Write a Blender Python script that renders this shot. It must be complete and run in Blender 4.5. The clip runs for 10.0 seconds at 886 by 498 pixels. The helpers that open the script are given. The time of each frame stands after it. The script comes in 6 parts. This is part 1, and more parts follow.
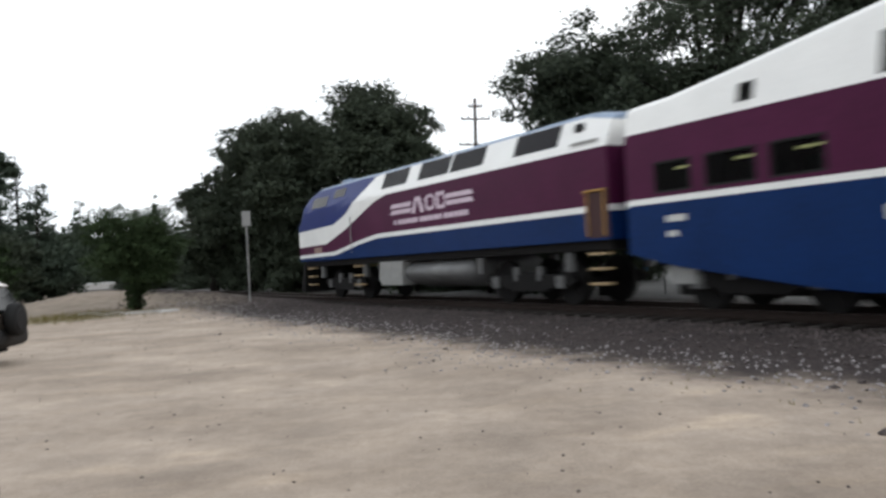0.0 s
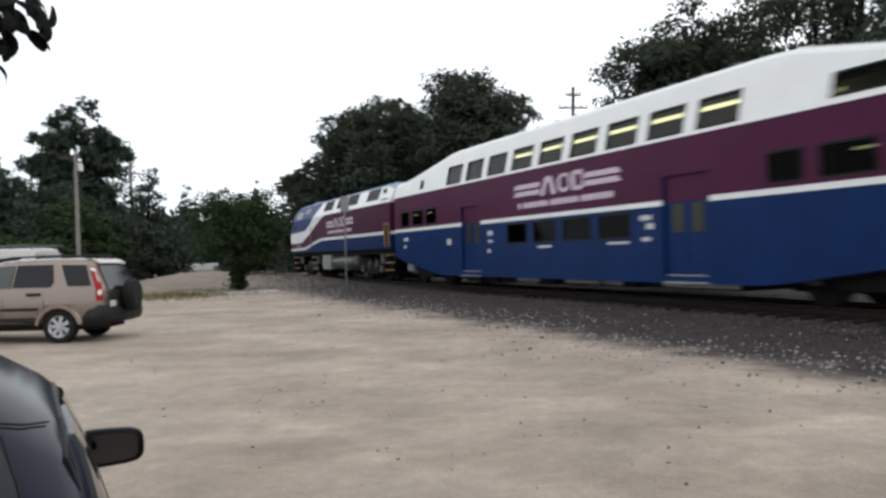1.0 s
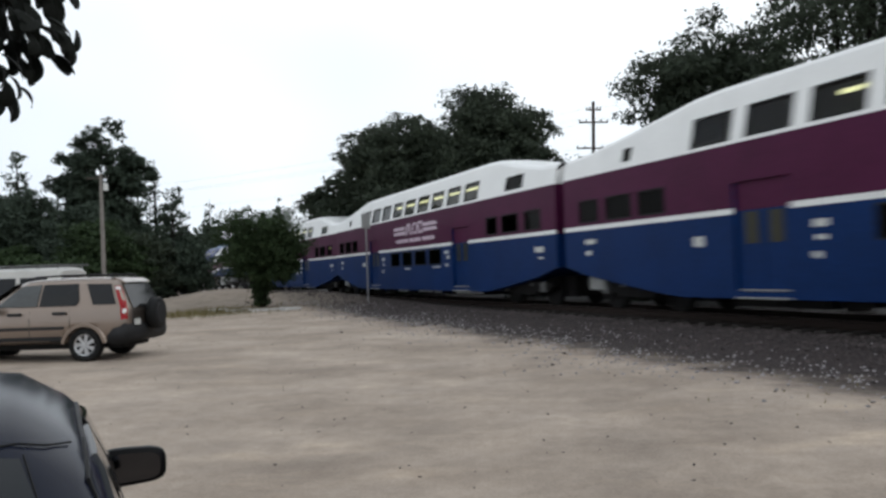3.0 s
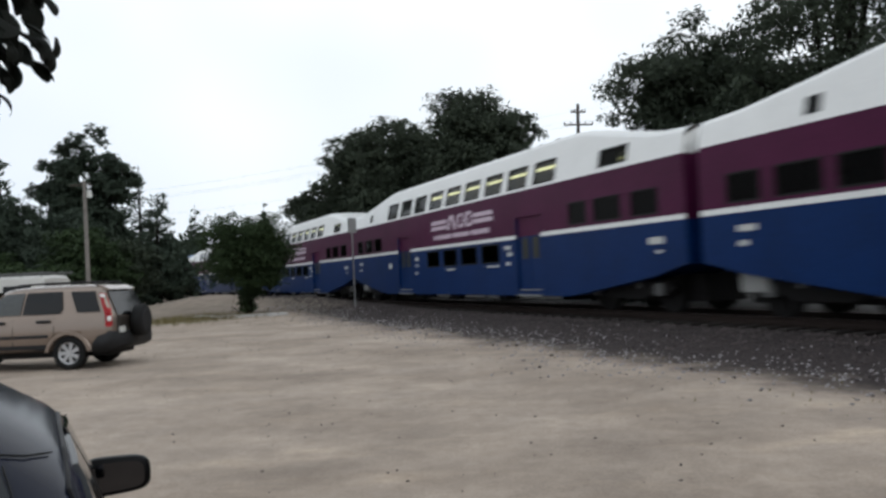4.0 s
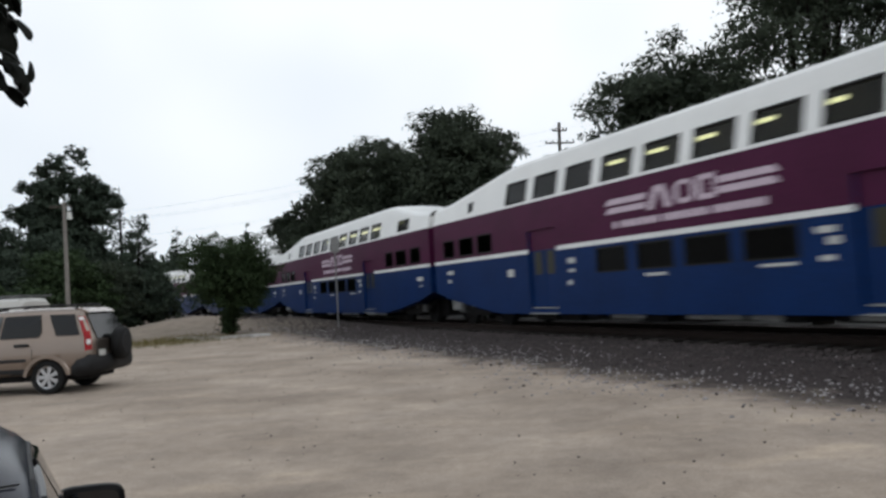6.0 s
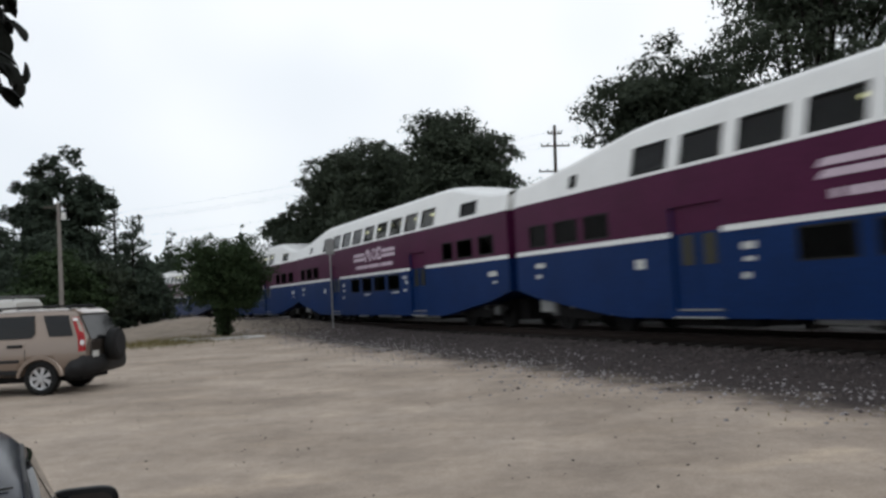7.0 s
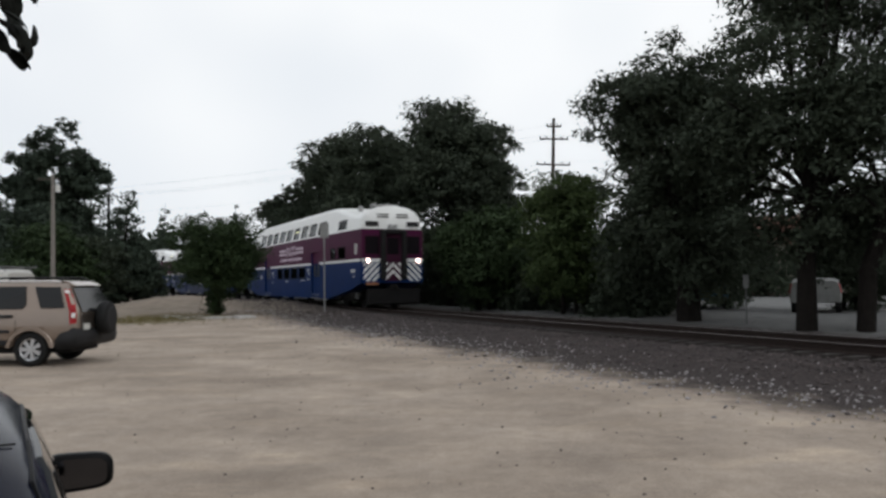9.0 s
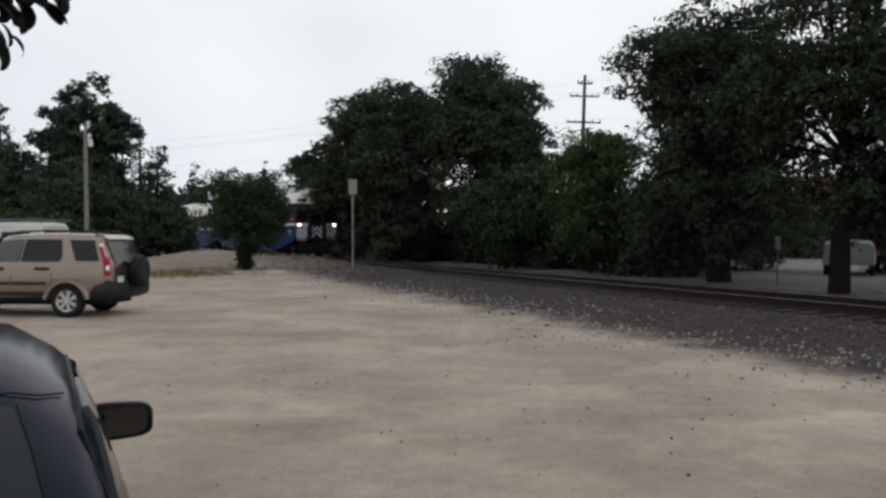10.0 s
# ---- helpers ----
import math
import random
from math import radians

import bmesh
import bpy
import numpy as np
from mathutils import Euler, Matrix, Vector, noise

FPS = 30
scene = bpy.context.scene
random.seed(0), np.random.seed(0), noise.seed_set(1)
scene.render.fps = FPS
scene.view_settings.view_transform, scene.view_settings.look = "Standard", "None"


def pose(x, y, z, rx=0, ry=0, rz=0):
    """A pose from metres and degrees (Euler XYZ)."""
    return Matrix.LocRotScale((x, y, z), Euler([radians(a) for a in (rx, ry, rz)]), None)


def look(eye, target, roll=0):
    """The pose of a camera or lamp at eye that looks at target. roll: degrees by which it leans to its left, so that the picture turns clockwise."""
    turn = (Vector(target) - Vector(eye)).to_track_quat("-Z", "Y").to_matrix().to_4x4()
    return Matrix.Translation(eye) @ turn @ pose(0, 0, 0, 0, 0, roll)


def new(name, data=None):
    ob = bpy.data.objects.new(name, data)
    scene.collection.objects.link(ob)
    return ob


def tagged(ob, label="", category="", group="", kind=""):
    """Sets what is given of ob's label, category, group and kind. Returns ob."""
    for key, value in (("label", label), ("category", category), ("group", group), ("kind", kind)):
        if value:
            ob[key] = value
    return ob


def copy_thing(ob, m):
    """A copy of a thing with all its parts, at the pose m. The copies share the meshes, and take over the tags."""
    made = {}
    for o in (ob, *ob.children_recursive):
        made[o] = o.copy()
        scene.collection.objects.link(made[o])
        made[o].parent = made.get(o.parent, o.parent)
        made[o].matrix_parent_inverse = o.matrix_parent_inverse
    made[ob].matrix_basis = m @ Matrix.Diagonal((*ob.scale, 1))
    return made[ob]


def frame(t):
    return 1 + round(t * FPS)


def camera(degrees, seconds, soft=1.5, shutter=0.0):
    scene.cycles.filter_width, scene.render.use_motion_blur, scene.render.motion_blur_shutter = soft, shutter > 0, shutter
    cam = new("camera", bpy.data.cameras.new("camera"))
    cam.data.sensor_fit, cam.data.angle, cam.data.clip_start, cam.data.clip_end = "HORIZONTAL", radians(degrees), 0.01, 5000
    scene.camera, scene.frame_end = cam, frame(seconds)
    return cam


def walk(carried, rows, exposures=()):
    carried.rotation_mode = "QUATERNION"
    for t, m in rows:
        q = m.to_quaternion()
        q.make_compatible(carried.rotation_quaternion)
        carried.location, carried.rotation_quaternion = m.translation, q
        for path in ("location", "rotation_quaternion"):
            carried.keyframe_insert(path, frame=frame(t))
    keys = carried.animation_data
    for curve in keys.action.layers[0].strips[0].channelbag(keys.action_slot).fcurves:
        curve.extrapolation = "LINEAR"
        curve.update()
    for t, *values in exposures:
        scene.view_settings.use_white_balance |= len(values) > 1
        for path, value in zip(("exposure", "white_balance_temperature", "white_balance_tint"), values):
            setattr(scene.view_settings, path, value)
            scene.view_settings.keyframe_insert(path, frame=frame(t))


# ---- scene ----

# ---- camera: held in the hand at one spot, panning ----
EYE = (0.0, 0.0, 1.55)
cam = camera(58.0, 10.0, 2.8, 0.5)
TURNS = [  # seconds, yaw, pitch, roll, sway to the right, sway up
    (0, -7.03, 0.86, 3.05, 0.137, 0.036),
    (0.5, -3.67, 0.85, 1.02, 0.066, 0.002),
    (1, -0.46, 0.35, 1.58, 0.019, 0.000),
    (1.5, 0.53, 1.26, 1.41, 0.021, 0.000),
    (2, 0.77, 1.68, 1.23, 0.026, 0.006),
    (3.5, 0.95, 1.48, 2.52, 0.026, 0.004),
    (4, 0.15, 1.74, 2.70, 0.036, 0.006),
    (4.5, -0.78, 3.23, 3.26, 0.051, 0.017),
    (5, -1.40, 2.95, 3.04, 0.047, 0.015),
    (5.5, -0.98, 3.08, 3.64, 0.041, 0.013),
    (6, -1.00, 3.01, 3.27, 0.058, 0.017),
    (7.5, -1.55, 3.19, 3.16, 0.054, 0.021),
    (8, -1.29, 2.82, 3.74, 0.049, 0.013),
    (8.5, -0.96, 2.62, 3.42, 0.030, 0.009),
    (9, -1.95, 2.34, 0.68, 0.021, -0.006),
    (9.5, -0.80, 0.81, 0.55, 0.011, -0.004),
    (10, 0.00, -0.69, 0.00, 0.000, -0.004),
]
walk(cam, [(t, pose(EYE[0] + dx, EYE[1], EYE[2] + dz, 90 + p, r, y)) for t, y, p, r, dx, dz in TURNS], [(0.0, 0.30, 6450, 10), (1.0, 0.24, 6350, 9.5), (2.0, 0.05, 6250, 9), (3.5, -0.09, 6230, 8.8), (5.0, -0.17, 6250, 9), (8.0, -0.23, 6400, 10), (10.0, -0.30, 6500, 10.3)])

# ---- light: overcast evening sky ----
scene.view_settings.exposure = 0.0
world = bpy.data.worlds.new("overcast_sky")
scene.world = world
world.use_nodes = True
wn, wl = world.node_tree.nodes, world.node_tree.links
wn.clear()
sky = wn.new("ShaderNodeTexSky")
sky.sky_type, sky.sun_disc = "NISHITA", False
sky.sun_elevation, sky.sun_rotation = radians(35), radians(60)
coord = wn.new("ShaderNodeTexCoord")
cloud = wn.new("ShaderNodeTexNoise")
cloud.inputs["Scale"].default_value = 1.6
cloud.inputs["Detail"].default_value = 3.0
ramp = wn.new("ShaderNodeValToRGB")
ramp.color_ramp.elements[0].position, ramp.color_ramp.elements[0].color = 0.33, (0.70, 0.76, 0.83, 1)
ramp.color_ramp.elements[1].position, ramp.color_ramp.elements[1].color = 0.62, (0.97, 0.99, 1.0, 1)
scaled = wn.new("ShaderNodeVectorMath")
scaled.operation = "SCALE"
scaled.inputs["Scale"].default_value = 0.06
mix = wn.new("ShaderNodeMix")
mix.data_type = "RGBA"
mix.inputs["Factor"].default_value = 0.94
back = wn.new("ShaderNodeBackground")
back.inputs["Strength"].default_value = 1.24
wout = wn.new("ShaderNodeOutputWorld")
wl.new(coord.outputs["Generated"], cloud.inputs["Vector"])
wl.new(cloud.outputs["Fac"], ramp.inputs["Fac"])
wl.new(sky.outputs["Color"], scaled.inputs[0])
wl.new(scaled.outputs["Vector"], mix.inputs["A"])
wl.new(ramp.outputs["Color"], mix.inputs["B"])
wl.new(mix.outputs["Result"], back.inputs["Color"])
wl.new(back.outputs["Background"], wout.inputs["Surface"])
sun = new("sun", bpy.data.lights.new("sun", "SUN"))
sun.data.energy, sun.data.angle, sun.data.color = 0.5, radians(40), (1.0, 0.97, 0.92)
sun.matrix_world = look((60, -35, 49), (0, 0, 0))

# ---- track frame: x along the travel, y towards the camera, z up from the rail's top ----
TRACK = pose(13.30 * math.cos(radians(23.09)), 13.30 * math.sin(radians(23.09)), 0.46, 0, 0, 90 + 23.09)
BEND_FROM, BEND_R = 48.0, 270.0        # the line bends to the left from here on


def on_line(s):
    """Pose on the track's middle line, s metres along, in the track frame."""
    if s <= BEND_FROM:
        return pose(s, 0, 0)
    a = (s - BEND_FROM) / BEND_R
    return pose(BEND_FROM + BEND_R * math.sin(a), BEND_R * (1 - math.cos(a)), 0, 0, 0, math.degrees(a))


RAIL_TOP = -0.10                       # top of the rails, under the cars' floor datum
NX, NY = math.cos(radians(23.09)), math.sin(radians(23.09))


# ---- materials ----
def material(name, color, rough=0.6, metal=0.0, vary=0.15, scale=6.0, bump=0.1, color2=None, emit=None, coat=0.0, fine=None, spec=0.5):
    """Principled surface with stains at a large scale, grain at a small one, and relief."""
    m = bpy.data.materials.new(name)
    m.use_nodes = True
    n, l = m.node_tree.nodes, m.node_tree.links
    b = n["Principled BSDF"]
    b.inputs["Roughness"].default_value, b.inputs["Metallic"].default_value = rough, metal
    b.inputs["Coat Weight"].default_value, b.inputs["Specular IOR Level"].default_value = coat, spec
    c2 = color2 or tuple(c * (1 - vary) for c in color)
    tc = n.new("ShaderNodeTexCoord")
    big, small = n.new("ShaderNodeTexNoise"), n.new("ShaderNodeTexNoise")
    big.inputs["Scale"].default_value, big.inputs["Detail"].default_value = scale, 4.0
    small.inputs["Scale"].default_value, small.inputs["Detail"].default_value = fine or scale * 14, 3.0
    add = n.new("ShaderNodeMath")
    add.operation = "MULTIPLY_ADD"
    add.inputs[1].default_value = 0.5
    half = n.new("ShaderNodeMath")
    half.operation = "MULTIPLY"
    half.inputs[1].default_value = 0.5
    cr = n.new("ShaderNodeValToRGB")
    cr.color_ramp.elements[0].position, cr.color_ramp.elements[0].color = 0.35, (*c2, 1)
    cr.color_ramp.elements[1].position, cr.color_ramp.elements[1].color = 0.65, (*color, 1)
    l.new(tc.outputs["Object"], big.inputs["Vector"])
    l.new(tc.outputs["Object"], small.inputs["Vector"])
    l.new(small.outputs["Fac"], half.inputs[0])
    l.new(big.outputs["Fac"], add.inputs[0])
    l.new(half.outputs[0], add.inputs[2])
    l.new(add.outputs[0], cr.inputs["Fac"])
    l.new(cr.outputs["Color"], b.inputs["Base Color"])
    if bump:
        bp = n.new("ShaderNodeBump")
        bp.inputs["Strength"].default_value, bp.inputs["Distance"].default_value = bump, 0.02
        l.new(small.outputs["Fac"], bp.inputs["Height"])
        l.new(bp.outputs["Normal"], b.inputs["Normal"])
    if emit:
        b.inputs["Emission Color"].default_value, b.inputs["Emission Strength"].default_value = (*emit[:3], 1), emit[3]
    return m


def glass_material(name, tint, gloss_rough=0.03, ior=1.28):
    m = bpy.data.materials.new(name)
    m.use_nodes = True
    n, l = m.node_tree.nodes, m.node_tree.links
    n.clear()
    out, mx, tr, gl, fr = (n.new(k) for k in ("ShaderNodeOutputMaterial", "ShaderNodeMixShader", "ShaderNodeBsdfTransparent", "ShaderNodeBsdfGlossy", "ShaderNodeFresnel"))
    tr.inputs["Color"].default_value = (*tint, 1)
    gl.inputs["Roughness"].default_value = gloss_rough
    fr.inputs["IOR"].default_value = ior
    l.new(fr.outputs[0], mx.inputs[0])
    l.new(tr.outputs[0], mx.inputs[1])
    l.new(gl.outputs[0], mx.inputs[2])
    l.new(mx.outputs[0], out.inputs["Surface"])
    return m


def leaf_material(name, dark, light, thin=0.12):
    """Leaves: shade varies leaf by leaf; a little light passes through."""
    m = bpy.data.materials.new(name)
    m.use_nodes = True
    n, l = m.node_tree.nodes, m.node_tree.links
    b = n["Principled BSDF"]
    b.inputs["Roughness"].default_value, b.inputs["Specular IOR Level"].default_value = 0.7, 0.12
    geo, cr = n.new("ShaderNodeNewGeometry"), n.new("ShaderNodeValToRGB")
    cr.color_ramp.elements[0].color, cr.color_ramp.elements[1].color = (*dark, 1), (*light, 1)
    tc, drift, blend = n.new("ShaderNodeTexCoord"), n.new("ShaderNodeTexNoise"), n.new("ShaderNodeMath")
    drift.inputs["Scale"].default_value, drift.inputs["Detail"].default_value = 0.7, 3.0
    blend.operation = "MULTIPLY_ADD"
    blend.inputs[1].default_value, blend.inputs[2].default_value = 1.6, -0.55
    mean = n.new("ShaderNodeMix")
    mean.inputs["Factor"].default_value = 0.4
    l.new(tc.outputs["Object"], drift.inputs["Vector"])
    l.new(drift.outputs["Fac"], blend.inputs[0])
    l.new(blend.outputs[0], mean.inputs["A"])
    l.new(geo.outputs["Random Per Island"], mean.inputs["B"])
    l.new(mean.outputs["Result"], cr.inputs["Fac"])
    l.new(cr.outputs["Color"], b.inputs["Base Color"])
    if thin:
        tl, mx = n.new("ShaderNodeBsdfTranslucent"), n.new("ShaderNodeMixShader")
        mx.inputs[0].default_value = thin
        l.new(cr.outputs["Color"], tl.inputs["Color"])
        l.new(b.outputs[0], mx.inputs[1])
        l.new(tl.outputs[0], mx.inputs[2])
        l.new(mx.outputs[0], n["Material Output"].inputs["Surface"])
    return m


def ground_material():
    """Pale trodden dirt, dark stones along the track, dry grass patches."""
    m = bpy.data.materials.new("dirt_and_gravel")
    m.use_nodes = True
    n, l = m.node_tree.nodes, m.node_tree.links
    b = n["Principled BSDF"]
    b.inputs["Roughness"].default_value = 0.95
    b.inputs["Specular IOR Level"].default_value = 0.2
    tc = n.new("ShaderNodeTexCoord")

    def nz(scale, detail=4.0, rough=0.55, stretch=None):
        t = n.new("ShaderNodeTexNoise")
        t.inputs["Scale"].default_value, t.inputs["Detail"].default_value, t.inputs["Roughness"].default_value = scale, detail, rough
        if stretch:
            mp = n.new("ShaderNodeMapping")
            mp.inputs["Rotation"].default_value, mp.inputs["Scale"].default_value = (0, 0, radians(stretch[0])), stretch[1:]
            l.new(tc.outputs["Object"], mp.inputs["Vector"])
            l.new(mp.outputs["Vector"], t.inputs["Vector"])
        else:
            l.new(tc.outputs["Object"], t.inputs["Vector"])
        return t.outputs["Fac"]

    def ramp2(src, p0, c0, p1, c1):
        r = n.new("ShaderNodeValToRGB")
        r.color_ramp.elements[0].position, r.color_ramp.elements[0].color = p0, (*c0, 1)
        r.color_ramp.elements[1].position, r.color_ramp.elements[1].color = p1, (*c1, 1)
        l.new(src, r.inputs["Fac"])
        return r.outputs["Color"]

    def mixc(fac, a, c, mode="MIX"):
        x = n.new("ShaderNodeMix")
        x.data_type, x.blend_type = "RGBA", mode
        if isinstance(fac, float):
            x.inputs["Factor"].default_value = fac
        else:
            l.new(fac, x.inputs["Factor"])
        l.new(a, x.inputs["A"])
        l.new(c, x.inputs["B"])
        return x.outputs["Result"]

    def mth(op, a, c):
        x = n.new("ShaderNodeMath")
        x.operation = op
        for i, v in enumerate((a, c)):
            if isinstance(v, (int, float)):
                x.inputs[i].default_value = v
            else:
                l.new(v, x.inputs[i])
        return x.outputs[0]

    base = ramp2(nz(0.35, 5), 0.36, (0.292, 0.238, 0.193), 0.62, (0.410, 0.340, 0.280))
    ruts = ramp2(nz(0.5, 4, 0.6, (-50, 0.35, 1.3, 1)), 0.36, (0.80, 0.80, 0.80), 0.64, (1.14, 1.14, 1.12))
    grit = ramp2(nz(38, 3, 0.7), 0.34, (0.85, 0.85, 0.85), 0.6, (1.05, 1.05, 1.05))
    mid = mixc(1.0, ramp2(nz(5.0, 8, 0.72), 0.30, (0.85, 0.84, 0.83), 0.62, (1.06, 1.06, 1.06)), ramp2(nz(1.1, 5, 0.6), 0.34, (0.86, 0.86, 0.86), 0.66, (1.10, 1.09, 1.07)), "MULTIPLY")
    sand = mixc(1.0, mixc(1.0, mixc(0.22, base, ruts, "MULTIPLY"), grit, "MULTIPLY"), mid, "MULTIPLY")
    scuff = ramp2(nz(0.9, 5, 0.62, (38, 0.6, 1.5, 1)), 0.56, (1.0, 1.0, 1.0), 0.70, (1.26, 1.23, 1.17))
    sand = mixc(0.8, sand, scuff, "MULTIPLY")
    stone = ramp2(nz(17, 4, 0.75), 0.34, (0.0125, 0.0098, 0.0094), 0.7, (0.078, 0.062, 0.058))
    dot = n.new("ShaderNodeVectorMath")
    dot.operation = "DOT_PRODUCT"
    dot.inputs[1].default_value = (NX, NY, 0)
    l.new(tc.outputs["Object"], dot.inputs[0])
    wob = mth("MULTIPLY", mth("SUBTRACT", nz(0.8, 5, 0.7), 0.5), 3.2)
    edge = mth("ADD", dot.outputs["Value"], wob)
    band = n.new("ShaderNodeMapRange")
    band.interpolation_type = "SMOOTHSTEP"
    band.inputs["From Min"].default_value, band.inputs["From Max"].default_value = 7.0, 8.8
    l.new(edge, band.inputs["Value"])
    col = mixc(band.outputs["Result"], sand, stone)
    # far beyond the track: grey lot
    lot = n.new("ShaderNodeMapRange")
    lot.inputs["From Min"].default_value, lot.inputs["From Max"].default_value = 17.5, 19.0
    l.new(edge, lot.inputs["Value"])
    grey = ramp2(nz(2.0, 4), 0.3, (0.11, 0.11, 0.108), 0.7, (0.17, 0.168, 0.162))
    col = mixc(lot.outputs["Result"], col, grey)
    # darker brown earth over the mound
    mound_reach = n.new("ShaderNodeVectorMath")
    mound_reach.operation = "DISTANCE"
    mound_reach.inputs[1].default_value = (-14.0, 44.0, 0.3)
    l.new(tc.outputs["Object"], mound_reach.inputs[0])
    earth = n.new("ShaderNodeMapRange")
    earth.interpolation_type = "SMOOTHSTEP"
    earth.inputs["From Min"].default_value, earth.inputs["From Max"].default_value = 19.0, 9.0
    l.new(mth("ADD", mound_reach.outputs["Value"], mth("MULTIPLY", nz(0.5, 4), 6.0)), earth.inputs["Value"])
    soil = ramp2(nz(1.6, 5), 0.34, (0.115, 0.092, 0.070), 0.66, (0.205, 0.168, 0.130))
    col = mixc(mth("MULTIPLY", earth.outputs["Result"], 0.75), col, soil)
    # dry grass on the mound
    sep = n.new("ShaderNodeVectorMath")
    sep.operation = "DISTANCE"
    sep.inputs[1].default_value = (-11.2, 34.0, 0.3)
    l.new(tc.outputs["Object"], sep.inputs[0])
    gr = n.new("ShaderNodeMapRange")
    gr.interpolation_type = "SMOOTHSTEP"
    gr.inputs["From Min"].default_value, gr.inputs["From Max"].default_value = 4.2, 1.2
    l.new(mth("ADD", sep.outputs["Value"], mth("MULTIPLY", nz(1.2, 4), 2.0)), gr.inputs["Value"])
    weeds = ramp2(nz(9, 4), 0.3, (0.16, 0.145, 0.05), 0.7, (0.28, 0.25, 0.11))
    col = mixc(mth("MULTIPLY", gr.outputs["Result"], 0.4), col, weeds)
    l.new(col, b.inputs["Base Color"])
    bp = n.new("ShaderNodeBump")
    bp.inputs["Strength"].default_value, bp.inputs["Distance"].default_value = 0.35, 0.03
    l.new(mth("ADD", nz(14, 5, 0.7), mth("MULTIPLY", nz(2.4, 4, 0.6), 1.4)), bp.inputs["Height"])
    l.new(bp.outputs["Normal"], b.inputs["Normal"])
    return m


M = {}
M["ground"] = ground_material()
M["blue"] = material("blue_coach_paint", (0.0036, 0.025, 0.108), 0.45, 0, 0.3, 0.9, 0.02, spec=0.09)
M["purple"] = material("plum_coach_paint", (0.074, 0.011, 0.044), 0.45, 0, 0.28, 0.9, 0.02, spec=0.10)
M["white"] = material("white_coach_paint", (0.80, 0.80, 0.78), 0.4, 0, 0.1, 1.2, 0.03, coat=0.1)
M["lilac"] = material("faded_lilac_lettering", (0.62, 0.50, 0.58), 0.5, 0, 0.2, 5, 0.0)
M["black"] = material("black_rubber", (0.012, 0.012, 0.012), 0.7, 0, 0.3, 8, 0.15, spec=0.2)
M["under"] = material("sooty_steel", (0.011, 0.010, 0.010), 0.85, 0.0, 0.45, 4, 0.3, spec=0.2)
M["trim_black"] = material("glossy_black_trim", (0.004, 0.004, 0.0045), 0.4, 0, 0.3, 8, 0.05, spec=0.1)
M["steel"] = material("worn_grey_steel", (0.13, 0.13, 0.13), 0.55, 0.5, 0.35, 5, 0.15)
M["grey"] = material("light_grey_steel_paint", (0.30, 0.30, 0.29), 0.55, 0.1, 0.3, 4, 0.1)
M["interior"] = material("dim_interior_lining", (0.13, 0.125, 0.12), 0.8, 0, 0.3, 3, 0)
M["pane"] = glass_material("smoked_window_glass", (0.42, 0.43, 0.42))
# The unlit deck's darkness is put into this pane tint.
M["dim_pane"] = glass_material("dark_deck_window_glass", (0.07, 0.075, 0.066), 0.05, 1.12)
M["tube"] = material("fluorescent_tube", (0.9, 0.9, 0.7), 0.5, 0, 0.0, 5, 0, emit=(1.0, 0.97, 0.52, 2.3))
M["headlight"] = material("lit_headlight_lens", (0.9, 0.85, 0.85), 0.2, 0, 0.0, 5, 0, emit=(1.0, 0.70, 0.66, 8))
M["yellow"] = material("yellow_handrail_paint", (0.42, 0.22, 0.04), 0.5, 0, 0.3, 5, 0.1)
M["orange"] = material("dull_orange_paint", (0.35, 0.14, 0.06), 0.6, 0, 0.3, 5, 0.1)
M["rail"] = material("rusty_rail_steel", (0.026, 0.017, 0.014), 0.8, 0.0, 0.4, 8, 0.2, spec=0.2)
M["shine"] = material("worn_rail_head", (0.26, 0.235, 0.22), 0.32, 0.9, 0.2, 9, 0.05)
M["tie"] = material("creosoted_timber", (0.032, 0.025, 0.021), 0.9, 0, 0.4, 5, 0.4)
M["stone"] = material("mixed_ballast_stone", (0.098, 0.078, 0.074), 0.9, 0, 0.6, 1.5, 0.3, color2=(0.020, 0.016, 0.0155))
M["pale_stone"] = material("pale_limestone", (0.40, 0.37, 0.365), 0.9, 0, 0.65, 2.0, 0.3)
M["bark"] = material("dark_bark", (0.018, 0.015, 0.013), 0.95, 0, 0.5, 7, 0.6, spec=0.1)
M["oak"] = leaf_material("oak_leaf", (0.034, 0.044, 0.031), (0.072, 0.088, 0.057), 0.2)
M["oak_light"] = leaf_material("willow_leaf", (0.042, 0.062, 0.024), (0.078, 0.108, 0.040), 0.2)
M["pine"] = leaf_material("pine_needle", (0.034, 0.047, 0.035), (0.062, 0.082, 0.056))
# Haze of the distance is put into these paler leaf colours.
M["haze"] = leaf_material("haze_paled_foliage", (0.045, 0.062, 0.045), (0.085, 0.11, 0.075))
M["scrub"] = leaf_material("scrub_leaf", (0.026, 0.042, 0.018), (0.046, 0.070, 0.029))
# Near-black colour holds the dark of leaves seen against the sky.
M["big_leaf"] = leaf_material("broad_leaf_backlit", (0.006, 0.007, 0.006), (0.014, 0.016, 0.012), 0.02)
M["timber"] = material("weathered_pole_timber", (0.075, 0.06, 0.05), 0.9, 0, 0.4, 3, 0.4)
M["concrete"] = material("weathered_concrete", (0.50, 0.48, 0.45), 0.9, 0, 0.25, 3, 0.2)
M["beige"] = material("champagne_car_paint", (0.25, 0.195, 0.158), 0.27, 0.5, 0.08, 2, 0.0, coat=0.5)
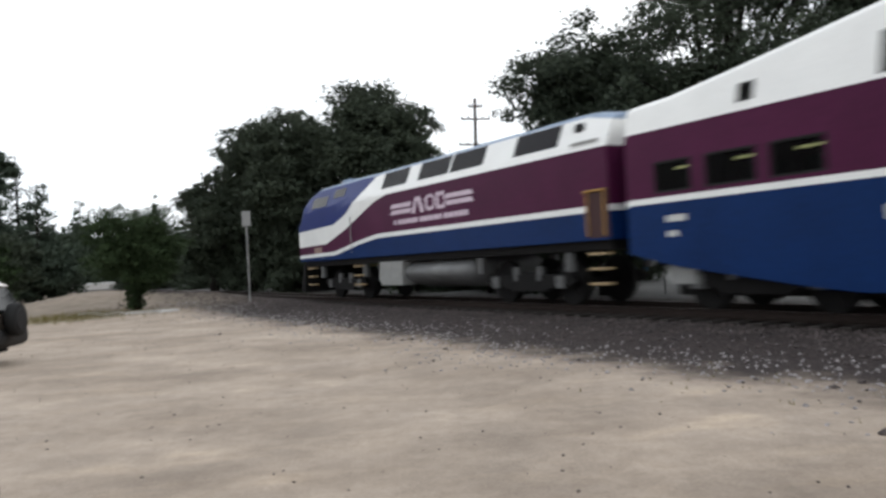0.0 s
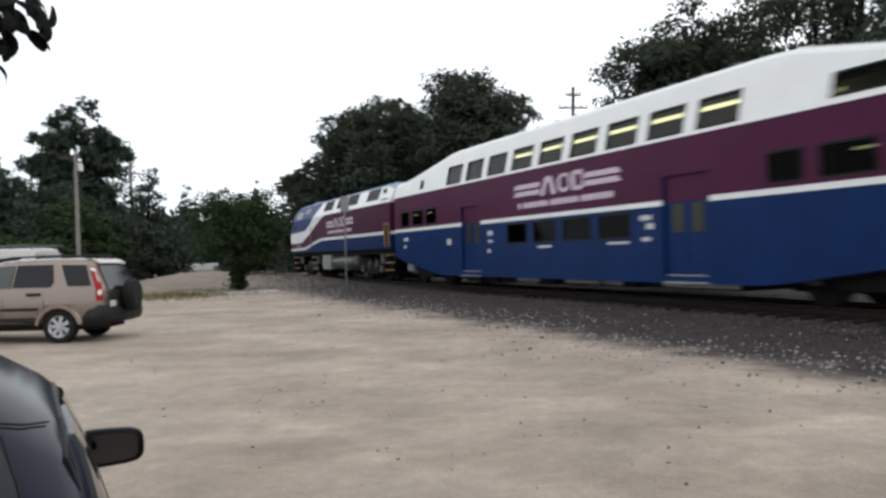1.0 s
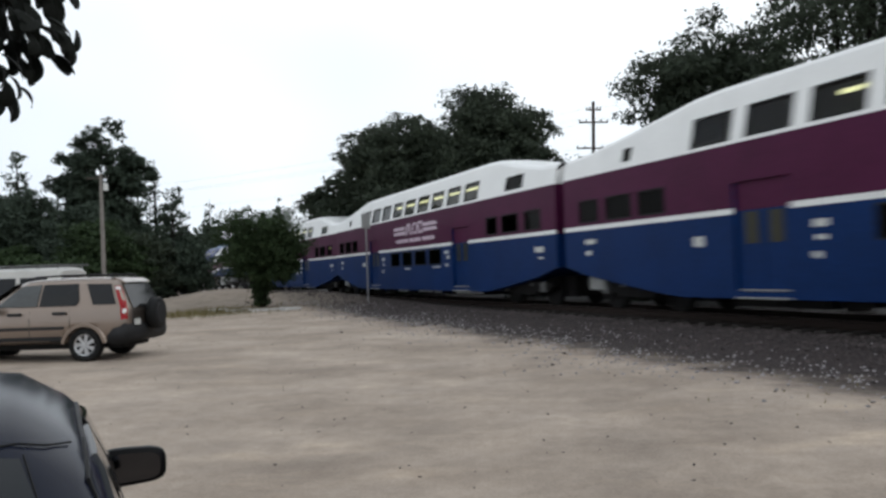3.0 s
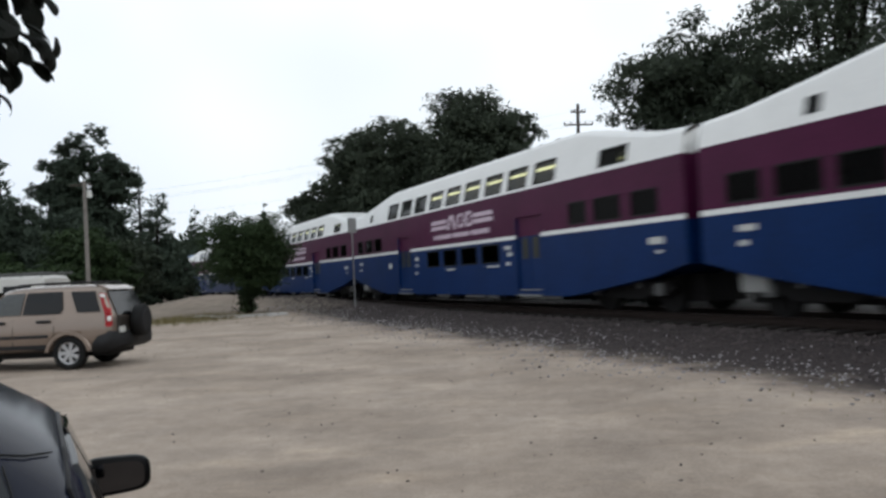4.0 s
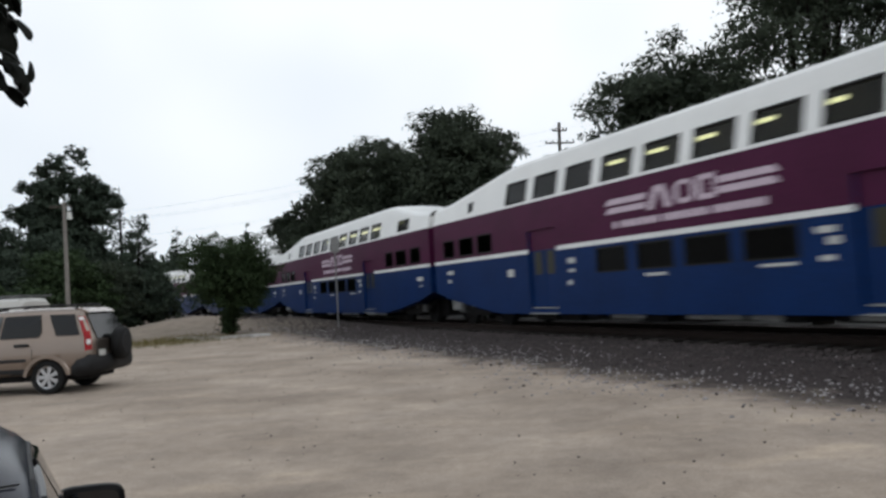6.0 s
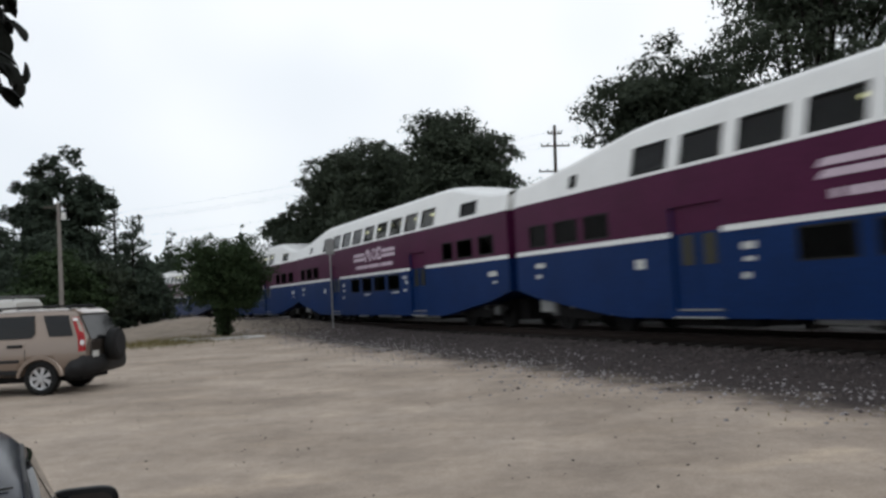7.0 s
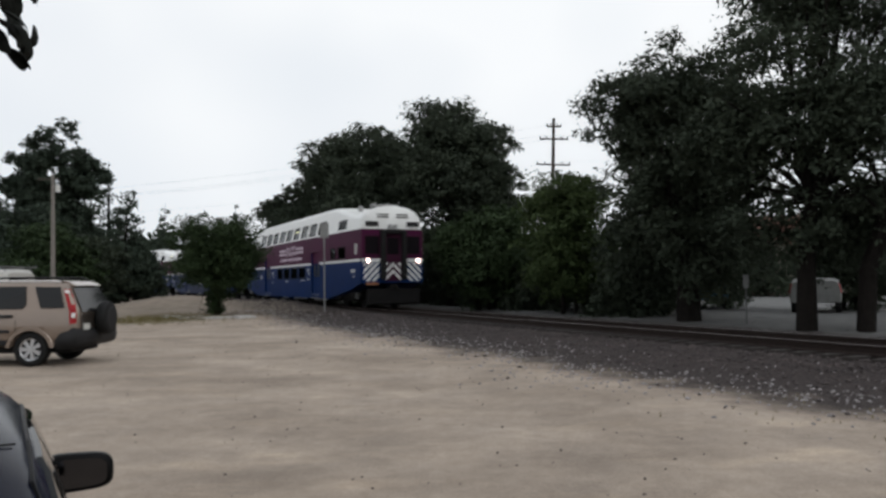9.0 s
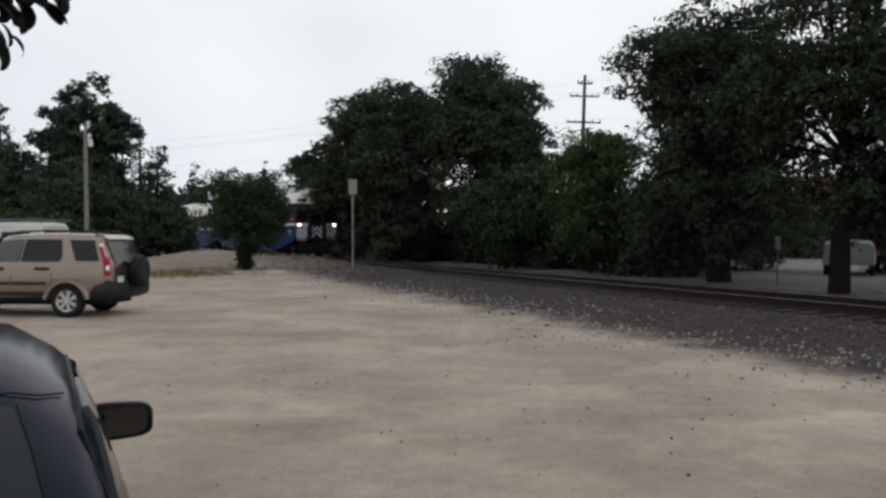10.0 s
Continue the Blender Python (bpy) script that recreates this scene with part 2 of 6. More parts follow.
M["cladding"] = material("dark_grey_bumper_plastic", (0.022, 0.022, 0.023), 0.6, 0, 0.2, 9, 0.05, spec=0.2)
M["red_lamp"] = material("red_lamp_lens", (0.30, 0.006, 0.009), 0.2, 0, 0.2, 9, 0, spec=0.3)
M["clear_lamp"] = material("clear_lamp_lens", (0.7, 0.68, 0.66), 0.15, 0, 0.1, 9, 0, coat=0.8)
M["alloy"] = material("silver_alloy", (0.55, 0.55, 0.56), 0.35, 0.8, 0.15, 9, 0)
M["charcoal"] = material("dark_blue_grey_car_paint", (0.0085, 0.0105, 0.021), 0.16, 0.0, 0.1, 2, 0.0, spec=0.07)
M["mirror"] = material("mirror_glass", (0.055, 0.055, 0.06), 0.05, 1.0, 0.0, 5, 0)
M["van_white"] = material("dusty_white_paint", (0.52, 0.51, 0.48), 0.45, 0, 0.15, 2, 0.02)
M["van_blue"] = material("dusty_blue_paint", (0.05, 0.16, 0.30), 0.45, 0, 0.2, 2, 0.02)
M["plate"] = material("pale_plate", (0.55, 0.55, 0.52), 0.5, 0, 0.1, 9, 0)
M["sign"] = material("sign_back_aluminium", (0.24, 0.24, 0.235), 0.5, 0.3, 0.2, 5, 0.05)


# ---- building helpers ----
def mesh_from(name, verts, faces, mat, smooth=False):
    me = bpy.data.meshes.new(name)
    me.from_pydata([tuple(v) for v in verts], [], [tuple(f) for f in faces])
    me.materials.append(mat)
    if smooth:
        me.polygons.foreach_set("use_smooth", [True] * len(me.polygons))
    me.update()
    return me


def part(name, bm, mat, parent=None, label="", smooth=False):
    """Link a bmesh as one mesh object under a thing or a part."""
    bmesh.ops.recalc_face_normals(bm, faces=bm.faces)
    me = bpy.data.meshes.new(name)
    bm.to_mesh(me)
    bm.free()
    me.materials.append(mat)
    if smooth:
        me.polygons.foreach_set("use_smooth", [True] * len(me.polygons))
    return piece(name, me, parent, label)


def piece(name, me, parent=None, label="", at=None):
    ob = new(name, me)
    ob.parent = parent
    if at is not None:
        ob.matrix_basis = at
    if label:
        ob["label"] = label
    return ob


def box(bm, x0, y0, z0, x1, y1, z1, bevel=0.0):
    r = bmesh.ops.create_cube(bm, size=1.0, matrix=Matrix.Translation(((x0 + x1) / 2, (y0 + y1) / 2, (z0 + z1) / 2)) @ Matrix.Diagonal((abs(x1 - x0), abs(y1 - y0), abs(z1 - z0), 1)))
    if bevel:
        es = list({e for v in r["verts"] for e in v.link_edges})
        bmesh.ops.bevel(bm, geom=es, offset=bevel, segments=2, affect="EDGES", profile=0.6)
    return bm


def rod(bm, a, b, r0, r1=None, seg=8):
    a, b = Vector(a), Vector(b)
    m = Matrix.Translation((a + b) / 2) @ (b - a).to_track_quat("Z", "Y").to_matrix().to_4x4()
    bmesh.ops.create_cone(bm, cap_ends=True, segments=seg, radius1=r0, radius2=r0 if r1 is None else r1, depth=(b - a).length, matrix=m)
    return bm


def prism(bm, outline, y0, y1):
    """Outline in (x, z), pushed through from y0 to y1."""
    a = [bm.verts.new((x, y0, z)) for x, z in outline]
    b = [bm.verts.new((x, y1, z)) for x, z in outline]
    bm.faces.new(a)
    bm.faces.new(b[::-1])
    for i in range(len(a)):
        j = (i + 1) % len(a)
        bm.faces.new((a[i], b[i], b[j], a[j]))
    return bm


def empty(name, m, label, category, group="", kind=""):
    ob = new(name)
    ob.matrix_basis = m
    return tagged(ob, label, category, group, kind)


def lerp_table(table, x):
    """Piecewise straight value; table of (x, value) with rising x."""
    if x <= table[0][0]:
        return table[0][1]
    for (x0, v0), (x1, v1) in zip(table, table[1:]):
        if x <= x1:
            return v0 + (v1 - v0) * (x - x0) / (x1 - x0)
    return table[-1][1]


# ---- ground: one sheet to the horizon ----
def ground_height(x, y):
    """Height of the dirt: flat lot, ballast bank along the track, a low mound by the far bend of the lot."""
    b = 13.30 - (x * NX + y * NY)          # distance in front of the track's middle
    s = -x * NY + y * NX
    if 48.0 < s < 300 and abs(b) < 150:
        s, b = BEND_FROM + BEND_R * math.atan2(s - BEND_FROM, BEND_R - b), BEND_R - math.hypot(s - BEND_FROM, BEND_R - b)
    bank = 0.12 * max(0.0, min(1.0, (4.0 - abs(b)) / 2.2))
    far = 0.10 * max(0.0, min(1.0, (-b - 3) / 3))
    mound = 0.62 * math.exp(-(((s - 50) / 8) ** 2) - ((b - 7.6) / 4.4) ** 2)
    rise = 0.30 * max(0.0, min(1.0, (s - 29) / 16)) * max(0.0, min(1.0, (12 - b) / 5))
    near = max(0.0, 1 - math.hypot(x, y) / 90)
    rough = 0.05 * near * noise.noise((x * 0.35, y * 0.35, 0.3)) + 0.02 * near * noise.noise((x * 1.7, y * 1.7, 4.0))
    if abs(b) < 1.5:
        rough *= 0.2
    return bank * (1 if b > 0 else 0.8) + far + (mound + rise) * (1 if b > 1.6 else max(0.0, b / 1.6)) + rough


def axis(lo, hi, step, out):
    core = list(np.arange(lo, hi, step))
    left, right, g = [], [], step
    v = lo
    while v > -out:
        g *= 1.35
        v -= g
        left.append(v)
    v, g = hi, step
    while v < out:
        right.append(v)
        g *= 1.35
        v += g
    return left[::-1] + core + right


gx, gy = axis(-22, 24, 0.3, 2600), axis(-3, 62, 0.3, 2600)
gverts = [(x, y, ground_height(x, y)) for y in gy for x in gx]
w_ = len(gx)
gfaces = [(j * w_ + i, j * w_ + i + 1, (j + 1) * w_ + i + 1, (j + 1) * w_ + i) for j in range(len(gy) - 1) for i in range(w_ - 1)]
ground = tagged(new("ground", mesh_from("ground", gverts, gfaces, M["ground"], True)), "pale trodden dirt lot with dark gravel along the track", "ground", kind="structure")


def scatter_stones(name, count, where, size, mat, label, seed):
    """Many small broken stones lying on the ground, one mesh."""
    rng = random.Random(seed)
    vs, fs = [], []
    octa = ((1, 0, 0), (0, 1, 0), (-1, 0, 0), (0, -1, 0), (0, 0, 1), (0, 0, -1))
    tri = ((0, 1, 4), (1, 2, 4), (2, 3, 4), (3, 0, 4), (1, 0, 5), (2, 1, 5), (3, 2, 5), (0, 3, 5))
    for _ in range(count):
        s, b = where(rng)
        p = TRACK @ Vector((s, b, 0))
        z = ground_height(p.x, p.y)
        r = size * rng.uniform(0.5, 1.5)
        turn = Euler((rng.uniform(0, 6), rng.uniform(0, 6), rng.uniform(0, 6))).to_matrix()
        k = len(vs)
        for o in octa:
            q = turn @ (Vector(o) * r * rng.uniform(0.6, 1.15))
            vs.append((p.x + q.x, p.y + q.y, z + r * 0.2 + q.z * 0.7))
        fs += [(k + a, k + c, k + d) for a, c, d in tri]
    ob = new(name, mesh_from(name, vs, fs, mat))
    return tagged(ob, label, "gravel", kind="stuff")


def ballast_place(rng):
    s = -12 + 75 * rng.random() ** 1.5
    return s, rng.choice((1, 1, 1, -1)) * (0.85 + abs(rng.gauss(0, 1.7)))


def edge_place(rng):
    s = -8 + 48 * rng.random() ** 1.3
    return s, 4.9 + rng.gauss(0, 1.0) + 0.5 * math.sin(s * 0.7)


scatter_stones("track_ballast", 16000, ballast_place, 0.045, M["stone"], "dark brown crushed stone beside the rails", 3)
scatter_stones("loose_stones", 3400, edge_place, 0.029, M["pale_stone"], "pale loose stones along the edge of the ballast", 4)


def lot_place(rng):
    return rng.uniform(-6, 34), rng.uniform(6.0, 14.5)


scatter_stones("pebbles", 700, lot_place, 0.014, M["stone"], "small dark pebbles strewn over the dirt", 5)


def weed_patch(name, count, where, label, mat, seed, size=0.16):
    rng = random.Random(seed)
    vs, fs = [], []
    for _ in range(count):
        x, y = where(rng)
        z = ground_height(x, y)
        a, h, wd = rng.uniform(0, 6.3), size * rng.uniform(0.5, 1.6), 0.012
        lx, ly = rng.gauss(0, 0.35) * h, rng.gauss(0, 0.35) * h
        k = len(vs)
        vs += [(x - wd * math.cos(a), y - wd * math.sin(a), z - 0.01), (x + wd * math.cos(a), y + wd * math.sin(a), z - 0.01), (x + lx, y + ly, z + h)]
        fs.append((k, k + 1, k + 2))
    return tagged(new(name, mesh_from(name, vs, fs, mat)), label, "grass", kind="stuff")


# ---- the track ----
track = empty("track", TRACK, "single railway track with rusty rails on timber ties", "track", kind="structure")


def swept(name, prof, side, mat):
    """A profile drawn along the line, straight and round the bend."""
    stops = [-120.0, -40.0, 0.0, BEND_FROM] + [BEND_FROM + 6.0 * i for i in range(1, 36)]
    k = len(prof)
    vs = [tuple(on_line(s) @ Vector((0, side + y, z + RAIL_TOP))) for s in stops for y, z in prof]
    fs = [(j * k + i, j * k + (i + 1) % k, (j + 1) * k + (i + 1) % k, (j + 1) * k + i) for j in range(len(stops) - 1) for i in range(k)]
    fs += [tuple(range(k))[::-1], tuple(range((len(stops) - 1) * k, len(stops) * k))]
    return mesh_from(name, vs, fs, mat)


RAIL = [(-0.07, -0.172), (0.07, -0.172), (0.07, -0.16), (0.012, -0.14), (0.012, -0.05), (0.036, -0.036), (0.036, -0.004), (-0.036, -0.004), (-0.036, -0.036), (-0.012, -0.05), (-0.012, -0.14), (-0.07, -0.16)]
for side in (0.75, -0.75):
    r = piece("rail", swept("rail", RAIL, side, M["rail"]), track)
    piece("running_surface", swept("running_surface", [(-0.030, -0.0035), (0.030, -0.0035), (0.026, 0.0), (-0.026, 0.0)], side, M["shine"]), r, "worn bright rail head")

# ---- trees ----
def leaf_cloud(centres, count, size, seed, flat=0.6, hollow=0.35, sprigs=26):
    """Leaf rhombs in sprigs, the sprigs in uneven clumps; centres: (x, y, z, rx, rz) each."""
    rng = np.random.default_rng(seed)
    cen = np.array(centres)
    wts = cen[:, 3] ** 2 * cen[:, 4]
    total = len(cen) * sprigs
    pick = rng.choice(len(cen), total, p=wts / wts.sum())
    c = cen[pick]
    v = rng.normal(size=(total, 3)) + np.array([0, 0, 0.25])
    v /= np.linalg.norm(v, axis=1)[:, None]
    rad = hollow + (1.04 - hollow) * rng.random(total) ** 0.45
    tip = c[:, :3] + v * rad[:, None] * c[:, [3, 3, 4]]
    reach = c[:, 3] * rng.uniform(0.16, 0.40, total)
    own = rng.choice(total, count, p=reach ** 2 / (reach ** 2).sum())
    w = np.clip(rng.normal(size=(count, 3)), -2.0, 2.0) * np.array([0.62, 0.62, 0.36])
    pos = tip[own] + w * reach[own][:, None] + v[own] * (reach[own] * 0.3)[:, None]
    nrm = v[own] * 0.5 + rng.normal(size=(count, 3)) * 0.6 + np.array([0, 0, flat])
    nrm /= np.linalg.norm(nrm, axis=1)[:, None]
    t = np.cross(nrm, rng.normal(size=(count, 3)))
    t /= np.linalg.norm(t, axis=1)[:, None]
    u = np.cross(nrm, t)
    s = (size * rng.uniform(0.55, 1.35, count))[:, None]
    droop = nrm * s * 0.22
    verts = np.stack([pos - t * s, pos + u * s * 0.48 + droop, pos + t * s, pos - u * s * 0.48 + droop], 1).reshape(-1, 3)
    faces = np.arange(count * 4).reshape(-1, 4)
    return verts, faces


def leaf_mesh(name, verts, faces, mat):
    me = bpy.data.meshes.new(name)
    me.vertices.add(len(verts))
    me.vertices.foreach_set("co", np.asarray(verts, dtype=np.float32).ravel())
    k = faces.shape[1]
    me.loops.add(faces.size)
    me.loops.foreach_set("vertex_index", faces.ravel().astype(np.int32))
    me.polygons.add(len(faces))
    me.polygons.foreach_set("loop_start", np.arange(0, faces.size, k, dtype=np.int32))
    me.materials.append(mat)
    me.update(calc_edges=True)
    me.validate()
    return me


def limb(bm, pts, r0, r1, seg=7):
    """A bent, tapering limb through the points."""
    n = len(pts)
    rings = []
    run = (Vector(pts[-1]) - Vector(pts[0])).normalized()
    side = run.orthogonal().normalized()
    for i, p in enumerate(pts):
        way = (Vector(pts[min(n - 1, i + 1)]) - Vector(pts[max(0, i - 1)])).normalized()
        u = (side - way * side.dot(way)).normalized()
        v = way.cross(u)
        r = r0 + (r1 - r0) * i / (n - 1)
        rings.append([bm.verts.new(Vector(p) + (u * math.cos(6.2832 * k / seg) + v * math.sin(6.2832 * k / seg)) * r) for k in range(seg)])
    for a, c in zip(rings, rings[1:]):
        for k in range(seg):
            bm.faces.new((a[k], a[(k + 1) % seg], c[(k + 1) % seg], c[k]))
    bm.faces.new(rings[0][::-1])
    bm.faces.new(rings[-1])


def broad_tree(name, x, y, height, width, leaves, size, mat, label, seed, category="tree", trunk_r=0.3, low=0.22, blobs=26, stems=1, depth=None, lean=(0, 0), hollow=0.35, blob=0.24):
    """Trunk with limbs that end in leaf clumps; low: where the crown begins, in parts of the height."""
    rng = random.Random(seed)
    z0 = ground_height(x, y)
    th = empty(name, pose(x, y, z0 - 0.08), label, category)
    bm = bmesh.new()
    depth = depth or width
    zc, zr = height * (1 + low) / 2, height * (1 - low) / 2
    centres = []
    for i in range(blobs):
        for _ in range(30):
            p = Vector((rng.uniform(-1, 1), rng.uniform(-1, 1), rng.uniform(-1, 1)))
            if 0.35 < p.length < 0.86:
                break
        rb = blob * min(width, depth, 2.2 * zr) * rng.uniform(0.65, 1.25)
        cz = min(zc + p.z * zr, height - rb * 0.75)
        centres.append((p.x * (width / 2 - rb * 0.5) + lean[0] * cz, p.y * (depth / 2 - rb * 0.5) + lean[1] * cz, cz, rb, rb * rng.uniform(0.62, 0.9)))
    for s in range(stems):
        bx, by = (rng.uniform(-0.5, 0.5), rng.uniform(-0.3, 0.3)) if stems > 1 else (0, 0)
        fork = Vector((bx * 2 + lean[0] * zc * 0.2, by * 2 + lean[1] * zc * 0.2, height * (max(low, 0.12) + 0.14)))
        r = trunk_r / math.sqrt(stems)
        limb(bm, [(bx, by, -0.2), (bx * 1.1 + rng.gauss(0, 0.06), by * 1.1, fork.z * 0.5), tuple(fork)], r * 1.25, r * 0.72, 9)
        for i, c in enumerate(centres):
            if i % stems != s or rng.random() < 0.45:
                continue
            e = Vector(c[:3])
            m = fork.lerp(e, 0.5) + Vector((rng.gauss(0, 0.3), rng.gauss(0, 0.3), 0.35))
            limb(bm, [tuple(fork - Vector((0, 0, 0.25))), tuple(m), tuple(e)], r * 0.30, 0.02, 5)
    part("trunk", bm, M["bark"], th, "dark furrowed bark")
    v, f = leaf_cloud(centres, leaves, size, seed, hollow=hollow)
    piece("crown", leaf_mesh("crown", v, f, mat), th)
    return th


def pine_tree(name, x, y, height, width, leaves, size, mat, label, seed, category="tree", bare=0.1, gaps=0.0, power=0.8):
    """Straight trunk with whorls of boughs that carry needle clumps."""
    rng = random.Random(seed)
    th = empty(name, pose(x, y, ground_height(x, y) - 0.1), label, category)
    bm = bmesh.new()
    limb(bm, [(0, 0, -0.2), (rng.gauss(0, 0.1), 0, height * 0.5), (0, 0, height * 0.98)], height * 0.016 + 0.06, 0.03, 8)
    centres = []
    z = height * bare
    while z < height * 0.985:
        u = (z / height - bare) / (1 - bare)
        reach = width / 2 * max(0.05, (1 - u) ** power) * (0.55 + 0.45 * min(1.0, u * 6 + 0.3))
        for k in range(max(2, int(2 + reach * 1.3))):
            if rng.random() < gaps:
                continue
            a, r = rng.uniform(0, 6.283), reach * rng.uniform(0.55, 1.12)
            e = (r * math.cos(a), r * math.sin(a), z + r * rng.uniform(-0.1, 0.28))
            if r > 0.5:
                limb(bm, [(0, 0, z - 0.1), (e[0] * 0.5, e[1] * 0.5, z + 0.05 * r), e], 0.05, 0.015, 4)
            for q in (1.0, 0.62):
                rb = max(0.42, reach * 0.33) * rng.uniform(0.7, 1.3)
                centres.append((e[0] * q, e[1] * q, e[2], rb, rb * 0.55))
        z += max(0.28, height * 0.032) * rng.uniform(0.7, 1.3)
    part("trunk", bm, M["bark"], th)
    v, f = leaf_cloud(centres, leaves, size, seed, flat=0.2, hollow=0.1)
    piece("crown", leaf_mesh("crown", v, f, mat), th)
    return th


OAK = "tall dark evergreen oak behind the railway track"
broad_tree("oak_tree", 9.4, 27.2, 10.0, 8.0, 70000, 0.095, M["oak"], OAK + ", rounded crown", 11, trunk_r=0.36, low=0.03, blobs=60, blob=0.15, hollow=0.2, lean=(0.04, 0))
broad_tree("oak_tree", 10.8, 21.8, 15.4, 9.6, 66000, 0.088, M["oak"], OAK + ", tallest of the row", 12, trunk_r=0.24, low=0.03, blobs=84, blob=0.115, hollow=0.2, lean=(0.20, 0.05))
broad_tree("oak_tree", 11.9, 21.0, 13.0, 10.0, 36000, 0.09, M["oak"], OAK + ", slanting open crown", 13, trunk_r=0.26, low=0.04, blobs=52, stems=2, blob=0.115, hollow=0.2, lean=(0.42, -0.1))
for gx_, gy_, gh_, gw_, n_, sd_, lb_ in ((2.2, 48.0, 12.9, 8.4, 62000, 21, "tall dark evergreen tree with a dense rounded crown"), (-2.9, 51.0, 12.4, 7.8, 56000, 22, "tall dark evergreen tree with a dense lobed crown"), (-6.0, 54.5, 10.7, 6.8, 44000, 23, "dark evergreen tree with a dense crown"), (-8.8, 57.0, 8.7, 4.8, 24000, 24, "smaller dark tree at the edge of the grove"), (4.6, 46.5, 10.6, 5.2, 30000, 25, "dark evergreen tree at the end of the grove")):
    broad_tree("oak_tree", gx_, gy_, gh_, gw_, n_, 0.135, M["oak"], lb_, sd_, trunk_r=0.3, low=0.0, blobs=46, blob=0.19, hollow=0.3)
for i_, (s_, b_, h_, w__) in enumerate(((26, -7.5, 2.6, 5.0), (30, -8.5, 3.0, 5.5), (34.5, -8.0, 3.2, 5.5), (39, -8.5, 3.2, 5.5), (44, -8.5, 3.4, 6.0), (49.5, -8.0, 3.2, 6.0), (55, -7.5, 3.0, 6.0))):
    q_ = TRACK @ Vector((s_, b_, 0))
    broad_tree("trackside_bush", q_.x, q_.y, h_, w__, 13000, 0.12, M["oak"], "dark low bush in the shade behind the track", 130 + i_, "shrub", trunk_r=0.1, low=-0.25, blobs=30, stems=3, blob=0.22, hollow=0.2)
for i_, s_ in enumerate((63, 71, 79, 87, 95, 103)):
    q_ = TRACK @ on_line(s_) @ Vector((0, -8.5 - (i_ % 2), 0))
    broad_tree("trackside_bush", q_.x, q_.y, 4.4, 8.0, 9000, 0.17, M["oak"], "dark bush behind the bend of the track", 150 + i_, "shrub", trunk_r=0.12, low=-0.2, blobs=30, stems=3, blob=0.22, hollow=0.2)
broad_tree("willow_bush", 6.7, 34.0, 6.0, 5.4, 34000, 0.095, M["oak_light"], "lighter green leafy shrub behind the track", 31, "shrub", trunk_r=0.15, low=0.02, blobs=50, stems=3, blob=0.18)
broad_tree("willow_bush", 3.6, 40.0, 5.2, 5.2, 20000, 0.11, M["scrub"], "dark green shrub behind the track", 32, "shrub", trunk_r=0.15, low=0.02, blobs=40, stems=3, blob=0.2)
for bx_, by_, bh_, bw_, sd_, lo_ in ((10.6, 33.0, 5.2, 5.0, 33, 0.30), (14.4, 37.5, 5.8, 6.4, 34, 0.0), (19.2, 34.0, 5.6, 6.0, 35, 0.0), (22.0, 27.0, 6.0, 6.0, 36, 0.0)):
    broad_tree("understory_bush", bx_, by_, bh_, bw_, 18000, 0.10, M["oak"], "dark understory shrub between the oaks", sd_, "shrub", trunk_r=0.16, low=lo_, blobs=40, stems=3, blob=0.17, hollow=0.1)
broad_tree("young_tree", -8.85, 36.0, 4.6, 4.7, 42000, 0.062, M["scrub"], "small round leafy tree on the dirt mound", 41, trunk_r=0.17, low=0.20, blobs=56, blob=0.17, hollow=0.2)
broad_tree("basal_shoots", -8.8, 35.9, 1.6, 0.8, 4000, 0.05, M["scrub"], "leafy shoots round the young tree's foot", 42, "shrub", trunk_r=0.03, low=0.0, blobs=14, stems=3, blob=0.3)
broad_tree("grove_tree", -28.9, 65.0, 16.4, 7.0, 34000, 0.16, M["pine"], "tallest dark tree of the far grove, clumpy crown", 51, trunk_r=0.28, low=0.05, blobs=70, blob=0.115, hollow=0.2)
broad_tree("grove_tree", -31.8, 66.0, 15.0, 5.2, 17000, 0.16, M["pine"], "dark upright tree beside a taller one", 52, trunk_r=0.25, low=0.05, blobs=46, blob=0.14, hollow=0.2)
broad_tree("grove_tree", -26.2, 64.0, 13.8, 4.2, 14000, 0.16, M["pine"], "narrow dark tree beside a taller one", 58, trunk_r=0.22, low=0.05, blobs=46, blob=0.15, hollow=0.2)
pine_tree("pine_tree", -22.4, 63.0, 8.6, 5.0, 15000, 0.16, M["pine"], "low dark pine in the grove", 53, bare=0.03, power=0.7)
pine_tree("pine_tree", -26.9, 71.0, 12.6, 6.4, 9500, 0.19, M["pine"], "thin spindly pine with sparse boughs", 54, bare=0.12, gaps=0.3, power=1.0)
broad_tree("grove_tree", -34.6, 61.0, 9.6, 8.0, 30000, 0.15, M["pine"], "dark dense tree among the pines", 56, trunk_r=0.25, low=0.0, blobs=40, blob=0.2)
broad_tree("grove_tree", -28.6, 62.0, 8.2, 9.0, 30000, 0.15, M["pine"], "dark dense tree in front of the tallest one", 57, trunk_r=0.25, low=0.0, blobs=40, blob=0.18)
pine_tree("pine_tree", -36.6, 66.0, 12.8, 6.5, 30000, 0.22, M["pine"], "dark pine at the edge of the grove", 55, bare=0.04)
broad_tree("shrub", -24.6, 54.5, 5.6, 7.5, 18000, 0.15, M["scrub"], "dark leafy shrub beneath the pines", 61, trunk_r=0.12, low=0.0, blobs=26, stems=3)
